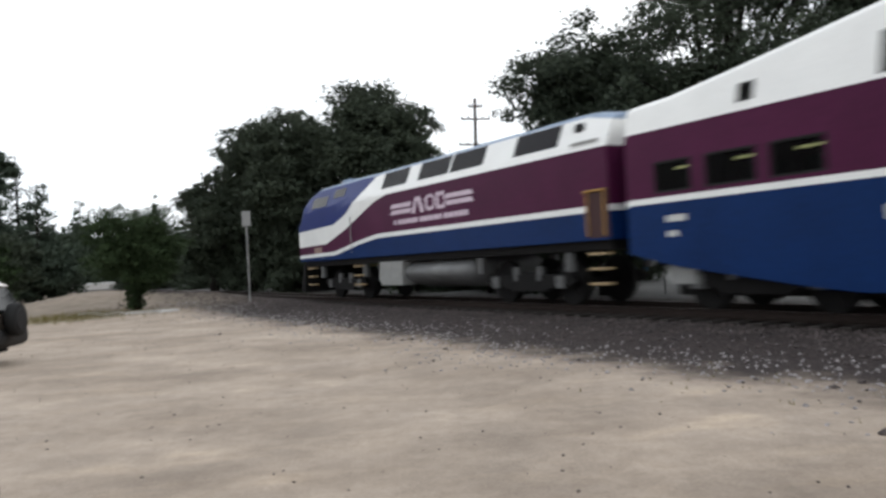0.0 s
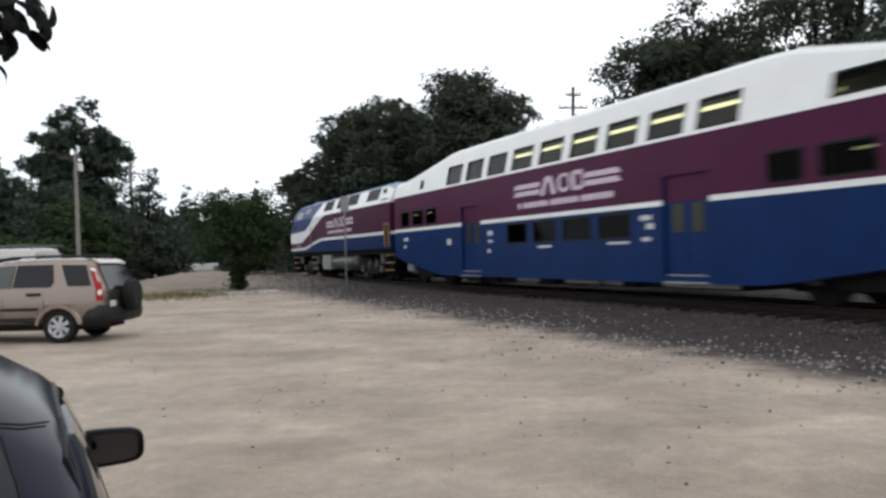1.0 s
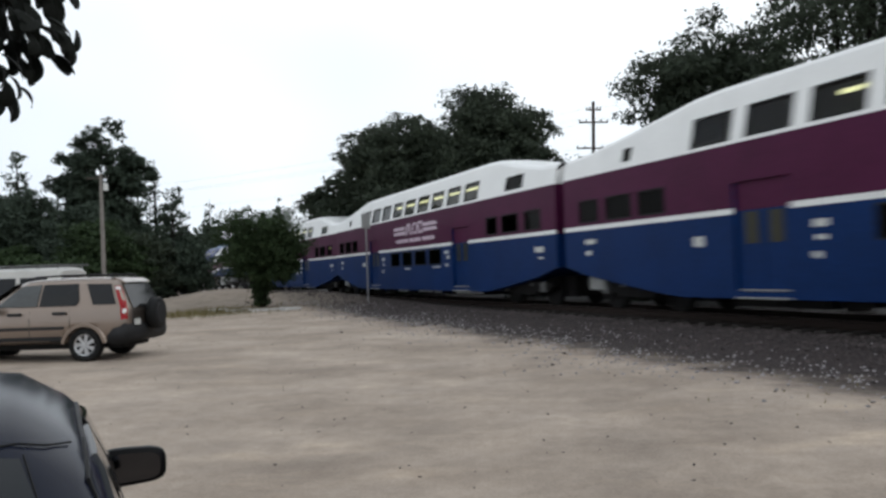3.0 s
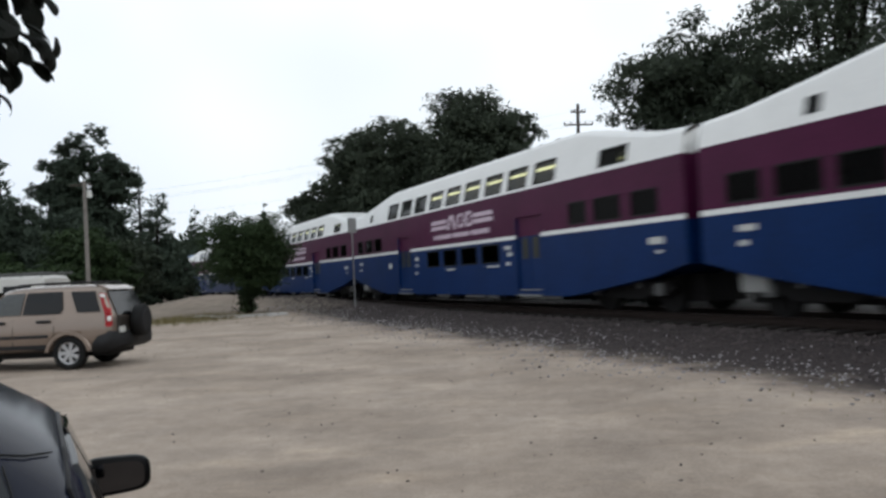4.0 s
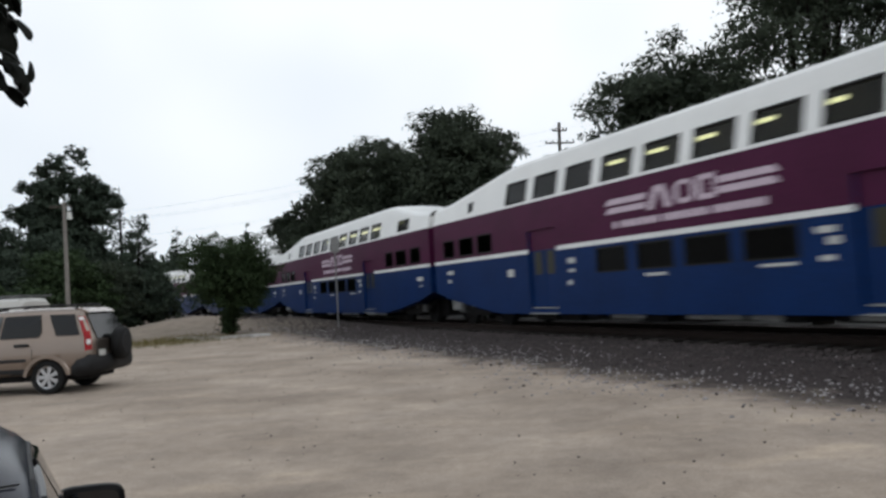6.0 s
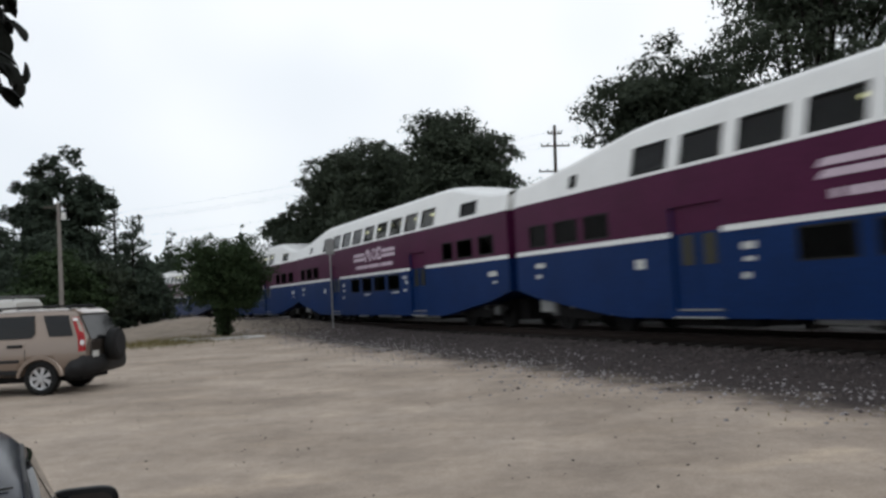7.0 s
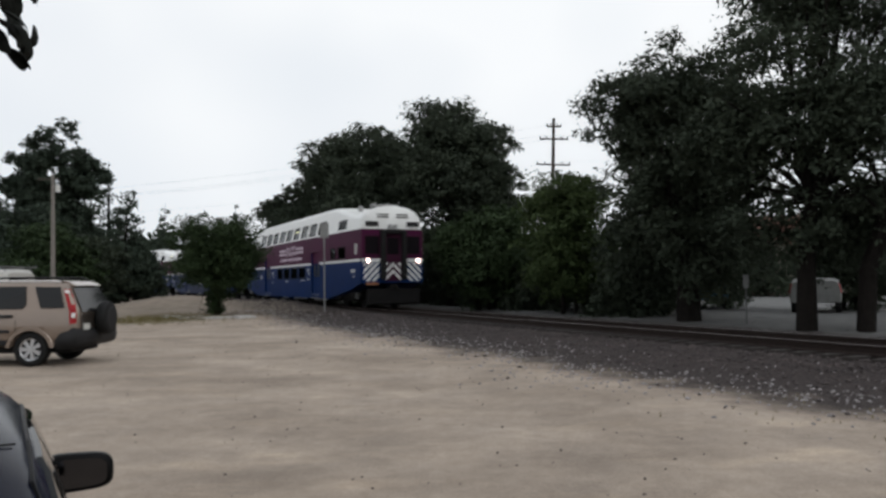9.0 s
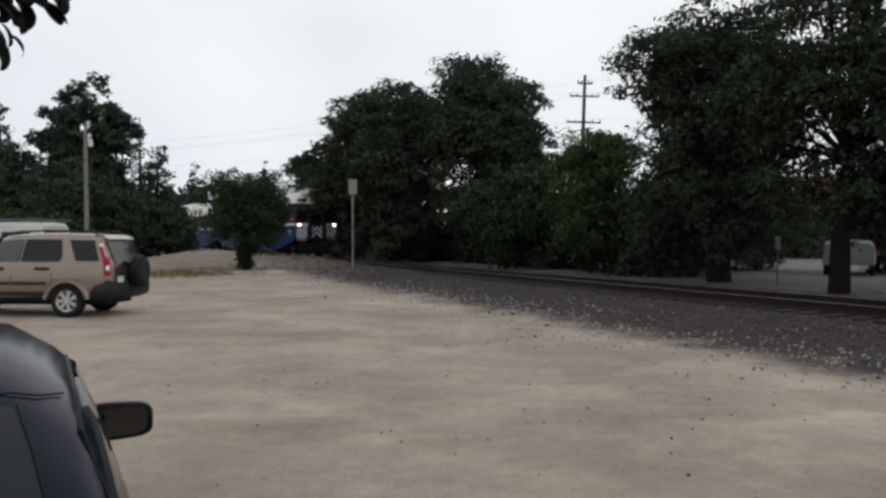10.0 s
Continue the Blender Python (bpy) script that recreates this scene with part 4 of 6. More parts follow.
def cab_end(th):
    """Driving end of the last car: windscreens, end door, striped panel, lit lamps."""
    x = -25.66
    half = [(1.44, 3.50), (1.42, 3.72), (1.35, 4.00), (1.16, 4.26), (0.80, 4.44), (0.36, 4.52), (0.0, 4.54)]
    loop = half + [(-y, z) for y, z in half[-2::-1]]
    bm = bmesh.new()
    rings = []
    for xx, grow, lift in ((x - 0.16, 0.97, 0.0), (x - 0.12, 1.0, 0.02), (x + 0.2, 0.94, 0.02), (x + 1.0, 0.92, 0.0), (x + 1.95, 0.90, -0.08)):
        rings.append([bm.verts.new((xx, y * grow, 3.5 + (z - 3.5) * (1 + lift))) for y, z in loop])
    for p, q in zip(rings, rings[1:]):
        for k in range(len(p) - 1):
            bm.faces.new((p[k], p[k + 1], q[k + 1], q[k]))
    bm.faces.new(rings[0])
    part("cab_brow", bm, M["white"], th, "white domed brow over the windscreens", True)
    bm = bmesh.new()
    box(bm, x - 0.15, -BODY_W + 0.01, 1.06, x + 0.02, BODY_W - 0.01, 2.04, 0.03)
    part("cab_apron", bm, M["blue"], th, "blue end panel")
    bm = bmesh.new()
    box(bm, x - 0.15, -BODY_W + 0.01, 2.045, x + 0.02, BODY_W - 0.01, 3.495, 0.03)
    part("cab_front", bm, M["purple"], th, "plum end panel")
    bm = box(bmesh.new(), x - 0.162, -BODY_W + 0.02, 2.0, x - 0.15, BODY_W - 0.02, 2.16)
    part("belt_stripe", bm, M["white"], th)
    for y0, y1 in ((0.68, 1.32), (-1.32, -0.68)):
        bm = box(bmesh.new(), x - 0.175, y0 - 0.05, 2.32, x - 0.152, y1 + 0.05, 3.22, 0.01)
        w = part("windscreen", bm, M["recess"], th, "dark windscreen in a plum frame")
        bm = box(bmesh.new(), x - 0.185, y0, 2.38, x - 0.172, y1, 3.16)
        part("pane", bm, M["dark_glass"], w)
    bm = bmesh.new()
    for y0, y1 in ((-0.62, -0.40), (0.40, 0.62)):
        box(bm, x - 0.42, y0, 1.2, x - 0.15, y1, 3.42, 0.04)
    box(bm, x - 0.40, -0.6, 3.30, x - 0.15, 0.6, 3.46, 0.03)
    part("gangway_frame", bm, M["black"], th, "black rubber gangway frame")
    bm = box(bmesh.new(), x - 0.19, -0.4, 1.15, x - 0.15, 0.4, 3.3)
    d = part("end_door", bm, M["recess"], th, "plum end door, the recess's shade put into its colour")
    bm = box(bmesh.new(), x - 0.20, -0.28, 2.35, x - 0.19, 0.28, 3.1)
    part("pane", bm, M["dark_glass"], d)

    def band(c, wd, y0, y1, z0, z1, sgn, push):
        """One slanting band that climbs towards the middle, cut to a panel."""
        bm, n = bmesh.new(), 10
        zs = [z0 + (z1 - z0) * i / n for i in range(n + 1)]
        for za, zb in zip(zs, zs[1:]):
            q = [(min(max(c - z + o, y0), y1), z) for z, o in ((za, 0), (za, wd), (zb, wd), (zb, 0))]
            if q[1][0] - q[0][0] + q[2][0] - q[3][0] > 1e-3:
                bm.faces.new([bm.verts.new((x - push, sgn * y, z)) for y, z in q])
        part("warning_stripe", bm, M["white"], th, "white diagonal warning stripe")
    for s in (1, -1):
        for k in range(5):
            band(2.02 + k * 0.29, 0.15, 0.66, 1.40, 1.14, 1.97, s, 0.156)
        for k in range(3):
            band(1.52 + k * 0.32, 0.15, 0.0, 0.38, 1.2, 1.97, s, 0.196)
    for s in (1, -1):
        bm = bmesh.new()
        rod(bm, (x - 0.15, s * 1.22, 2.06), (x - 0.24, s * 1.22, 2.06), 0.14, 0.13, 16)
        h = part("headlight", bm, M["steel"], th)
        bm = bmesh.new()
        rod(bm, (x - 0.24, s * 1.22, 2.06), (x - 0.262, s * 1.22, 2.06), 0.095, 0.08, 16)
        part("lens", bm, M["headlight"], h, "lit lamp lens")
        bm = box(bmesh.new(), x - 0.20, s * 1.0 - 0.30, 3.62, x - 0.12, s * 1.0 + 0.30, 3.84, 0.01)
        part("number_board", bm, M["cladding"], th, "dark box with unreadable marks")
        bm = bmesh.new()
        rod(bm, (x - 0.22, s * 0.13, 3.62), (x - 0.12, s * 0.13, 3.62), 0.10, 0.10, 12)
        part("top_light", bm, M["alloy"], th, "unlit round lamp")
    bm = bmesh.new()
    for zz in (3.92, 4.04):
        for s in (1, -1):
            box(bm, x - 0.185, s * 0.2, zz + 0.1, x - 0.1, s * 0.75, zz + 0.15)
    part("vent_slot", bm, M["cladding"], th)
    bm = bmesh.new()
    prism(bm, [(x - 0.36, 0.14), (x - 0.15, 0.10), (x - 0.10, 0.80), (x - 0.38, 0.80)], -1.25, 1.25)
    part("pilot", bm, M["under"], th, "sooty steel pilot plate")
    bm = box(bmesh.new(), x - 0.3, 0.75, 0.98, x - 0.1, 1.3, 1.08)
    part("step", bm, M["orange"], th, "dull orange step")
    bm = bmesh.new()
    for y, ln in ((0.5, 0.45), (-0.2, 0.3)):
        rod(bm, (x + 1.2, y, 4.4), (x + 1.2, y, 4.70), 0.06, 0.05)
        rod(bm, (x + 1.2 - ln, y, 4.70), (x + 1.2 + 0.1, y, 4.70), 0.09, 0.04)
    box(bm, x + 0.3, -0.5, 4.45, x + 0.9, 0.5, 4.66, 0.05)
    part("horn", bm, M["grey"], th, "pale roof horn and antenna box")
    bm = box(bmesh.new(), x + 2.9, 0.3, 4.5, x + 3.1, 0.5, 4.82, 0.03)
    part("roof_box", bm, M["grey"], th)
    bm = box(bmesh.new(), x + 0.45, BODY_W - 0.01, 2.38, x + 0.75, BODY_W + 0.012, 2.86)
    part("mirror", bm, M["plate"], th)


M["dark_glass"] = material("dark_window_glass", (0.012, 0.010, 0.012), 0.1, 0, 0.2, 3, 0, spec=0.12)
# Plum paint again, with the end recess's shade put into the colour.
M["recess"] = material("shaded_plum_paint", (0.045, 0.008, 0.026), 0.6, 0, 0.3, 2, 0.02, spec=0.15)
# Dim yellowish inside light is put into the colour; nothing glows here.
M["door_glass"] = material("door_glass_painted_glow", (0.034, 0.032, 0.016), 0.3, 0, 0.3, 3, 0, spec=0.2)
COACHES = [coach("passenger_coach", "double-deck passenger coach in white, plum and blue, reading lights lit", reading=True)]
COACHES.append(coach("passenger_coach", "double-deck passenger coach in white, plum and blue, upper windows lit"))
COACHES.append(copy_thing(COACHES[1], TRACK))
COACHES.append(copy_thing(COACHES[1], TRACK))
COACHES.append(coach("passenger_coach", "double-deck passenger coach in white, plum and blue, few upper lights lit", tube=(-20.4, -9.8), lit=0.6))
COACHES.append(coach("cab_coach", "double-deck driving coach with striped front and lit lamps at the rear", True, ((-12.1, -11.2), (-17.1, -16.0), (-18.7, -17.6))))


# ---- the locomotive: origin at its rear coupling, nose towards +x ----
LOCO_EAVE = [(0.3, 4.0), (1.2, 4.18), (12.6, 4.18), (13.2, 4.2), (17.7, 4.18), (18.35, 4.0), (18.7, 3.72), (19.1, 3.02), (19.4, 2.86)]
LOCO_STRIPE = [(0.3, 2.02), (11.8, 2.02), (13.4, 1.86), (15.6, 1.56), (19.4, 1.52)]
LOCO_PLUM = [(0.3, 3.42), (11.0, 3.42), (12.0, 3.25), (14.6, 2.45), (16.4, 2.02), (19.4, 1.98)]
LOCO_WHITE = [(0.3, 4.6), (11.6, 4.6), (12.6, 3.95), (14.4, 3.05), (15.6, 2.72), (19.4, 2.62)]


def loco_wall(z):
    return 1.5 if z <= 3.45 else 1.5 - (z - 3.45) * 0.42


def locomotive():
    th = empty("locomotive", TRACK, "diesel passenger locomotive in blue, white and plum pulling the coaches", "locomotive", "cars of the train")
    eave = lambda x: lerp_table(LOCO_EAVE, x)
    stripe = lambda x: lerp_table(LOCO_STRIPE, x)
    plum = lambda x: lerp_table(LOCO_PLUM, x)
    white = lambda x: min(lerp_table(LOCO_WHITE, x), eave(x))
    xs = sorted_breaks([t[0] for tb in (LOCO_EAVE, LOCO_STRIPE, LOCO_PLUM, LOCO_WHITE) for t in tb] + [0.3 + 0.5 * i for i in range(38)])
    floor = lambda x: 1.40

    def sheet(lo, hi, n=4):
        bm = bmesh.new()
        for sgn in (1, -1):
            grid = [[bm.verts.new((x, sgn * loco_wall(lo(x) + (hi(x) - lo(x)) * k / n), lo(x) + (hi(x) - lo(x)) * k / n)) for k in range(n + 1)] for x in xs]
            for a, b in zip(grid, grid[1:]):
                for k in range(n):
                    if (a[k].co - a[k + 1].co).length + (b[k].co - b[k + 1].co).length > 1e-3:
                        bm.faces.new((a[k], b[k], b[k + 1], a[k + 1]))
        for x in (xs[0], xs[-1]):
            z0, z1 = lo(x), hi(x)
            if z1 - z0 > 0.01:
                bm.faces.new([bm.verts.new(p) for p in ((x, -loco_wall(z0), z0), (x, loco_wall(z0), z0), (x, loco_wall(z1), z1), (x, -loco_wall(z1), z1))])
        bmesh.ops.remove_doubles(bm, verts=bm.verts, dist=1e-4)
        return bm
    part("sill_panel", sheet(floor, stripe), M["blue"], th, "blue lower body side")
    part("waist_stripe", sheet(stripe, lambda x: stripe(x) + 0.14, 1), M["white"], th, "white stripe that dips to the nose")
    part("body_side", sheet(lambda x: stripe(x) + 0.14, plum), M["purple"], th, "plum body side")
    part("upper_side", sheet(plum, white, 6), M["white"], th, "white upper body sweeping down to the nose")
    cabx = [x for x in xs if white(x) < eave(x) - 0.02]
    bm = bmesh.new()
    for sgn in (1, -1):
        n = 4
        grid = [[bm.verts.new((x, sgn * loco_wall(white(x) + (eave(x) - white(x)) * k / n), white(x) + (eave(x) - white(x)) * k / n)) for k in range(n + 1)] for x in cabx]
        for a, b in zip(grid, grid[1:]):
            for k in range(n):
                bm.faces.new((a[k], b[k], b[k + 1], a[k + 1]))
    part("cab_side", bm, M["cab_blue"], th, "dark blue cab side")
    bm = bmesh.new()
    rings = []
    for x in xs:
        z, y = eave(x), loco_wall(eave(x))
        h = 0.18 if x < 17.5 else 0.18 * max(0.1, (19.4 - x) / 1.9)
        rings.append([bm.verts.new((x, s * y * k, z + h * q)) for s, k, q in ((1, 1, 0), (1, 0.86, 0.6), (1, 0.5, 0.93), (1, 0, 1), (-1, 0.5, 0.93), (-1, 0.86, 0.6), (-1, 1, 0))])
    for a, b in zip(rings, rings[1:]):
        for k in range(6):
            bm.faces.new((a[k], b[k], b[k + 1], a[k + 1]))
    bm.faces.new(rings[0])
    bm.faces.new(rings[-1])
    part("roof", bm, M["roof_blue"], th, "pale blue-grey roof")
    for y0, y1 in ((0.06, 1.05), (-1.05, -0.06)):
        bm = bmesh.new()
        vs = [bm.verts.new((x + 0.03, y, lerp_table(LOCO_EAVE, x) + dz)) for x, y, dz in ((19.06, y0, 0.09), (19.06, y1, 0.06), (18.72, y1, 0.12), (18.72, y0, 0.15))]
        bm.faces.new(vs)
        part("windscreen", bm, M["dark_glass"], th)
    for sgn in (1, -1):
        for x0, x1, z0, z1 in ((16.3, 17.9, 3.48, 3.90), (14.7, 15.8, 3.72, 4.05)):
            bm = bmesh.new()
            bm.faces.new([bm.verts.new((x, sgn * (loco_wall(z) + 0.008), z)) for x, z in ((x0, z0), (x1, z0), (x1, z1), (x0, z1))])
            part("cab_window", bm, M["dark_glass"], th)
        for x0, x1 in ((9.7, 11.5), (7.1, 8.95), (5.25, 7.0), (2.05, 3.85)):
            z0, z1 = 3.64, 4.27
            bm = bmesh.new()
            pts = [(x, sgn * (loco_wall(z) + 0.006), z) for x, z in ((x0, z0), (x1, z0), (x1, z1 - 0.1), (x0, z1 - 0.1))]
            bm.faces.new([bm.verts.new(p) for p in pts])
            g = part("radiator_grille", bm, M["dark_glass"], th, "dark radiator screen")
            for i in range(9):
                xx = x0 + (x1 - x0) * (i + 0.5) / 9
                bm = bmesh.new()
                rod(bm, (xx, sgn * (loco_wall(z0) + 0.012), z0), (xx, sgn * (loco_wall(z1 - 0.1) + 0.012), z1 - 0.1), 0.012, 0.012, 4)
                part("bar", bm, M["under"], g)
        for xx in (13.5,):
            bm = box(bmesh.new(), xx - 0.26, sgn * 1.5 - 0.012, 2.95, xx + 0.26, sgn * 1.5 + 0.010, 3.42, 0.008)
            d = part("side_door", bm, M["white"], th, "white cab door")
            bm = bmesh.new()
            rod(bm, (xx + 0.42, sgn * 1.56, 1.6), (xx + 0.42, sgn * 1.56, 2.9), 0.018)
            part("grab_iron", bm, M["grey"], d)
        # low step wells at the rear and the cab
        for xx in (0.75, 13.6, 18.2):
            for zz in (0.42, 0.75, 1.08):
                bm = box(bmesh.new(), xx - 0.28, sgn * 1.28, zz, xx + 0.28, sgn * 1.52, zz + 0.05)
                part("step", bm, M["step"], th, "worn yellowish step")
        # Flush panel whose dark colour stands in for the vestibule's shade.
        bm = bmesh.new()
        box(bm, 0.32, sgn * 1.5 - 0.006, 1.45, 1.05, sgn * 1.5 + 0.006, 2.52)
        well = part("rear_vestibule", bm, M["well"], th, "flush panel, the rear vestibule's shade put into its colour")
        for xx in (0.42, 0.98):
            bm = bmesh.new()
            rod(bm, (xx, sgn * 1.55, 1.5), (xx, sgn * 1.55, 2.48), 0.022)
            part("handrail", bm, M["yellow"], well, "yellow handrail")
        bm = bmesh.new()
        rod(bm, (0.36, sgn * 1.55, 2.48), (1.08, sgn * 1.55, 2.48), 0.024)
        part("top_handrail", bm, M["yellow"], well, "yellow handrail")
        bm = box(bmesh.new(), 16.9, sgn * 1.5 - 0.004, 1.70, 17.7, sgn * 1.5 + 0.006, 1.92)
        part("number_plate", bm, M["plate_dim"], th, "faded plate with unreadable marks")
        bm = bmesh.new()
        rod(bm, (1.35, sgn * 1.18, 3.92), (1.35, sgn * 1.33, 3.9), 0.17, 0.17, 14)
        part("round_vent", bm, M["cladding"], th, "dark round vent")
        bm = box(bmesh.new(), 0.6, sgn * 1.48 - 0.006, 3.55, 1.5, sgn * 1.48 + 0.012, 3.62)
        part("vent_slot", bm, M["grey"], th)
    for sgn in (1, -1):
        logo(th, 8.2, 2.72, sgn, 0.94, 1.508)
    # under the frame
    bm = bmesh.new()
    prism(bm, [(11.9, 1.2), (12.0, 0.62), (11.8, 0.42), (10.3, 0.42), (10.2, 1.2)], -1.42, 1.42)
    part("battery_box", bm, M["grey"], th, "light grey battery box")
    bm = bmesh.new()
    rod(bm, (6.4, 0.0, 0.82), (10.1, 0.0, 0.82), 0.52, 0.52, 20)
    bmesh.ops.scale(bm, vec=(1, 2.7, 1), verts=bm.verts)
    part("fuel_tank", bm, M["tank"], th, "dull grey rounded fuel tank", True)
    bm = box(bmesh.new(), 0.4, -1.35, 1.18, 19.2, 1.35, 1.42, 0.02)
    part("frame_sill", bm, M["under"], th, "sooty underframe")
    bogie(th, 3.9, base=2.75, r=0.56)
    bogie(th, 15.6, base=2.75, r=0.56)
    for xx in (2.0, 5.8, 13.4, 17.4):
        for sgn in (1, -1):
            bm = bmesh.new()
            rod(bm, (xx, sgn * 1.25, 0.72), (xx, sgn * 1.25, 1.15), 0.13, 0.13, 10)
            part("brake_cylinder", bm, M["steel"], th)
    bm = bmesh.new()
    prism(bm, [(19.85, 0.16), (19.4, 0.12), (19.2, 1.3), (19.42, 1.3)], -1.35, 1.35)
    part("snow_plough", bm, M["under"], th, "sooty pilot plough")
    for sgn in (1, -1):
        bm = bmesh.new()
        rod(bm, (19.36, sgn * 1.05, 1.12), (19.52, sgn * 1.05, 1.12), 0.13, 0.12, 14)
        h = part("ditch_light", bm, M["steel"], th)
        bm = bmesh.new()
        rod(bm, (19.52, sgn * 1.05, 1.12), (19.545, sgn * 1.05, 1.12), 0.10, 0.09, 14)
        rod(bm, (19.46, sgn * 1.19, 1.12), (19.46, sgn * 1.24, 1.12), 0.11, 0.09, 12)
        part("lens", bm, M["headlight"], h, "lit lamp lens")
    bm = bmesh.new()
    rod(bm, (19.2, 0, 0.85), (20.0, 0, 0.85), 0.1)
    part("coupler", bm, M["under"], th)
    for xx, ln, hh in ((16.6, 0.8, 0.24), (12.0, 1.4, 0.12), (6.0, 2.2, 0.14), (3.0, 1.6, 0.14)):
        bm = box(bmesh.new(), xx - ln / 2, -0.45, 4.28, xx + ln / 2, 0.45, 4.32 + hh, 0.04)
        part("roof_hatch", bm, M["roof_blue"], th, "pale roof hatch")
    bm = bmesh.new()
    for y in (-0.25, 0.0, 0.25):
        rod(bm, (17.0, y, 4.5), (17.5, y, 4.5), 0.04, 0.09)
    rod(bm, (17.1, 0, 4.3), (17.1, 0, 4.5), 0.04)
    part("horn", bm, M["steel"], th, "air horns")
    return th


M["cab_blue"] = material("dark_blue_cab_paint", (0.018, 0.032, 0.150), 0.4, 0, 0.2, 1.5, 0.02, spec=0.12)
M["roof_blue"] = material("pale_blue_roof_paint", (0.20, 0.27, 0.38), 0.5, 0, 0.25, 1.2, 0.05)
M["well"] = material("maroon_recess_shade", (0.045, 0.012, 0.012), 0.7, 0, 0.3, 3, 0.1)
M["step"] = material("worn_yellow_step", (0.42, 0.30, 0.16), 0.6, 0, 0.3, 5, 0.1)
M["tank"] = material("dull_grey_tank_paint", (0.17, 0.17, 0.17), 0.45, 0.2, 0.35, 2, 0.08)
M["plate_dim"] = material("faded_pink_plate", (0.30, 0.20, 0.17), 0.6, 0, 0.4, 9, 0.05)
LOCO = [locomotive()]


# ---- road vehicles ----
def ring_points(st):
    """Half section of a car body at one station, from sill to the roof's middle."""
    x, w, zs, zb, zr, ins = st
    wb = w * 0.965
    return [(w * 0.90, zs), (w * 0.985, zs + 0.05), (w, zs + 0.24), (w * 1.005, (zs + zb) / 2 + 0.06), (w * 0.99, zb - 0.10), (wb, zb),
            (wb - ins * 0.30, zb + (zr - zb) * 0.35), (wb - ins * 0.68, zb + (zr - zb) * 0.72), (wb - ins, zr - min(0.075, (zr - zb) * 0.2)), (wb - ins - 0.10, zr - 0.012), ((wb - ins) * 0.45, zr + 0.012), (0.0, zr + 0.02)]


def rounded(stations, n=4):
    """The stations with soft in-between ones, so that no body line is broken."""
    out = []
    for i in range(len(stations) - 1):
        p = [stations[max(0, min(len(stations) - 1, i + k))] for k in (-1, 0, 1, 2)]
        for j in range(n):
            q = j / n
            row = [p[1][0] + (p[2][0] - p[1][0]) * q]
            for a, b, c, d in zip(*(r[1:] for r in p)):
                v = 0.5 * (2 * b + (c - a) * q + (2 * a - 5 * b + 4 * c - d) * q * q + (3 * b - a - 3 * c + d) * q ** 3)
                lo, hi = min(b, c), max(b, c)
                row.append(min(max(v, lo - 0.012), hi + 0.012))
            out.append(tuple(row))
    return out + [stations[-1]]


def station_at(stations, x):
    if x <= stations[0][0]:
        return stations[0]
    for a, b in zip(stations, stations[1:]):
        if x <= b[0]:
            k = (x - a[0]) / (b[0] - a[0])
            return tuple(p + (q - p) * k for p, q in zip(a, b))
    return stations[-1]


def surface_y(stations, x, z):
    pts = ring_points(station_at(stations, x))
    for (y0, z0), (y1, z1) in zip(pts, pts[1:]):
        if z0 <= z <= z1 and z1 > z0:
            return y0 + (y1 - y0) * (z - z0) / (z1 - z0)
    return pts[-4][0]


def car_shell(stations, arches, radius):
    """Lofted body with the wheel arches cut out of it."""
    bm = bmesh.new()
    rings = []
    for st in stations:
        half = ring_points(st)
        full = [(y, z) for y, z in half] + [(-y, z) for y, z in half[-2::-1]]
        rings.append([bm.verts.new((st[0], y, z)) for y, z in full])
    for a, b in zip(rings, rings[1:]):
        for k in range(len(a) - 1):
            bm.faces.new((a[k], a[k + 1], b[k + 1], b[k]))
        bm.faces.new((a[-1], a[0], b[0], b[-1]))
    bm.faces.new(rings[0])
    bm.faces.new(rings[-1][::-1])
    bmesh.ops.recalc_face_normals(bm, faces=bm.faces)
    me = bpy.data.meshes.new("body")
    bm.to_mesh(me)
    bm.free()
    cut = bmesh.new()
    for ax in arches:
        for s in (1, -1):
            rod(cut, (ax, s * 0.52, radius * 0.88), (ax, s * 1.3, radius * 0.88), radius * 1.22, radius * 1.22, 28)
    cme = bpy.data.meshes.new("cut")
    cut.to_mesh(cme)
    cut.free()
    ob, cutter = new("body", me), new("cutter", cme)
    mod = ob.modifiers.new("arches", "BOOLEAN")
    mod.operation, mod.object, mod.solver = "DIFFERENCE", cutter, "EXACT"
    done = bpy.data.meshes.new_from_object(ob.evaluated_get(bpy.context.evaluated_depsgraph_get()))
    bpy.data.objects.remove(cutter)
    bpy.data.objects.remove(ob)
    return done


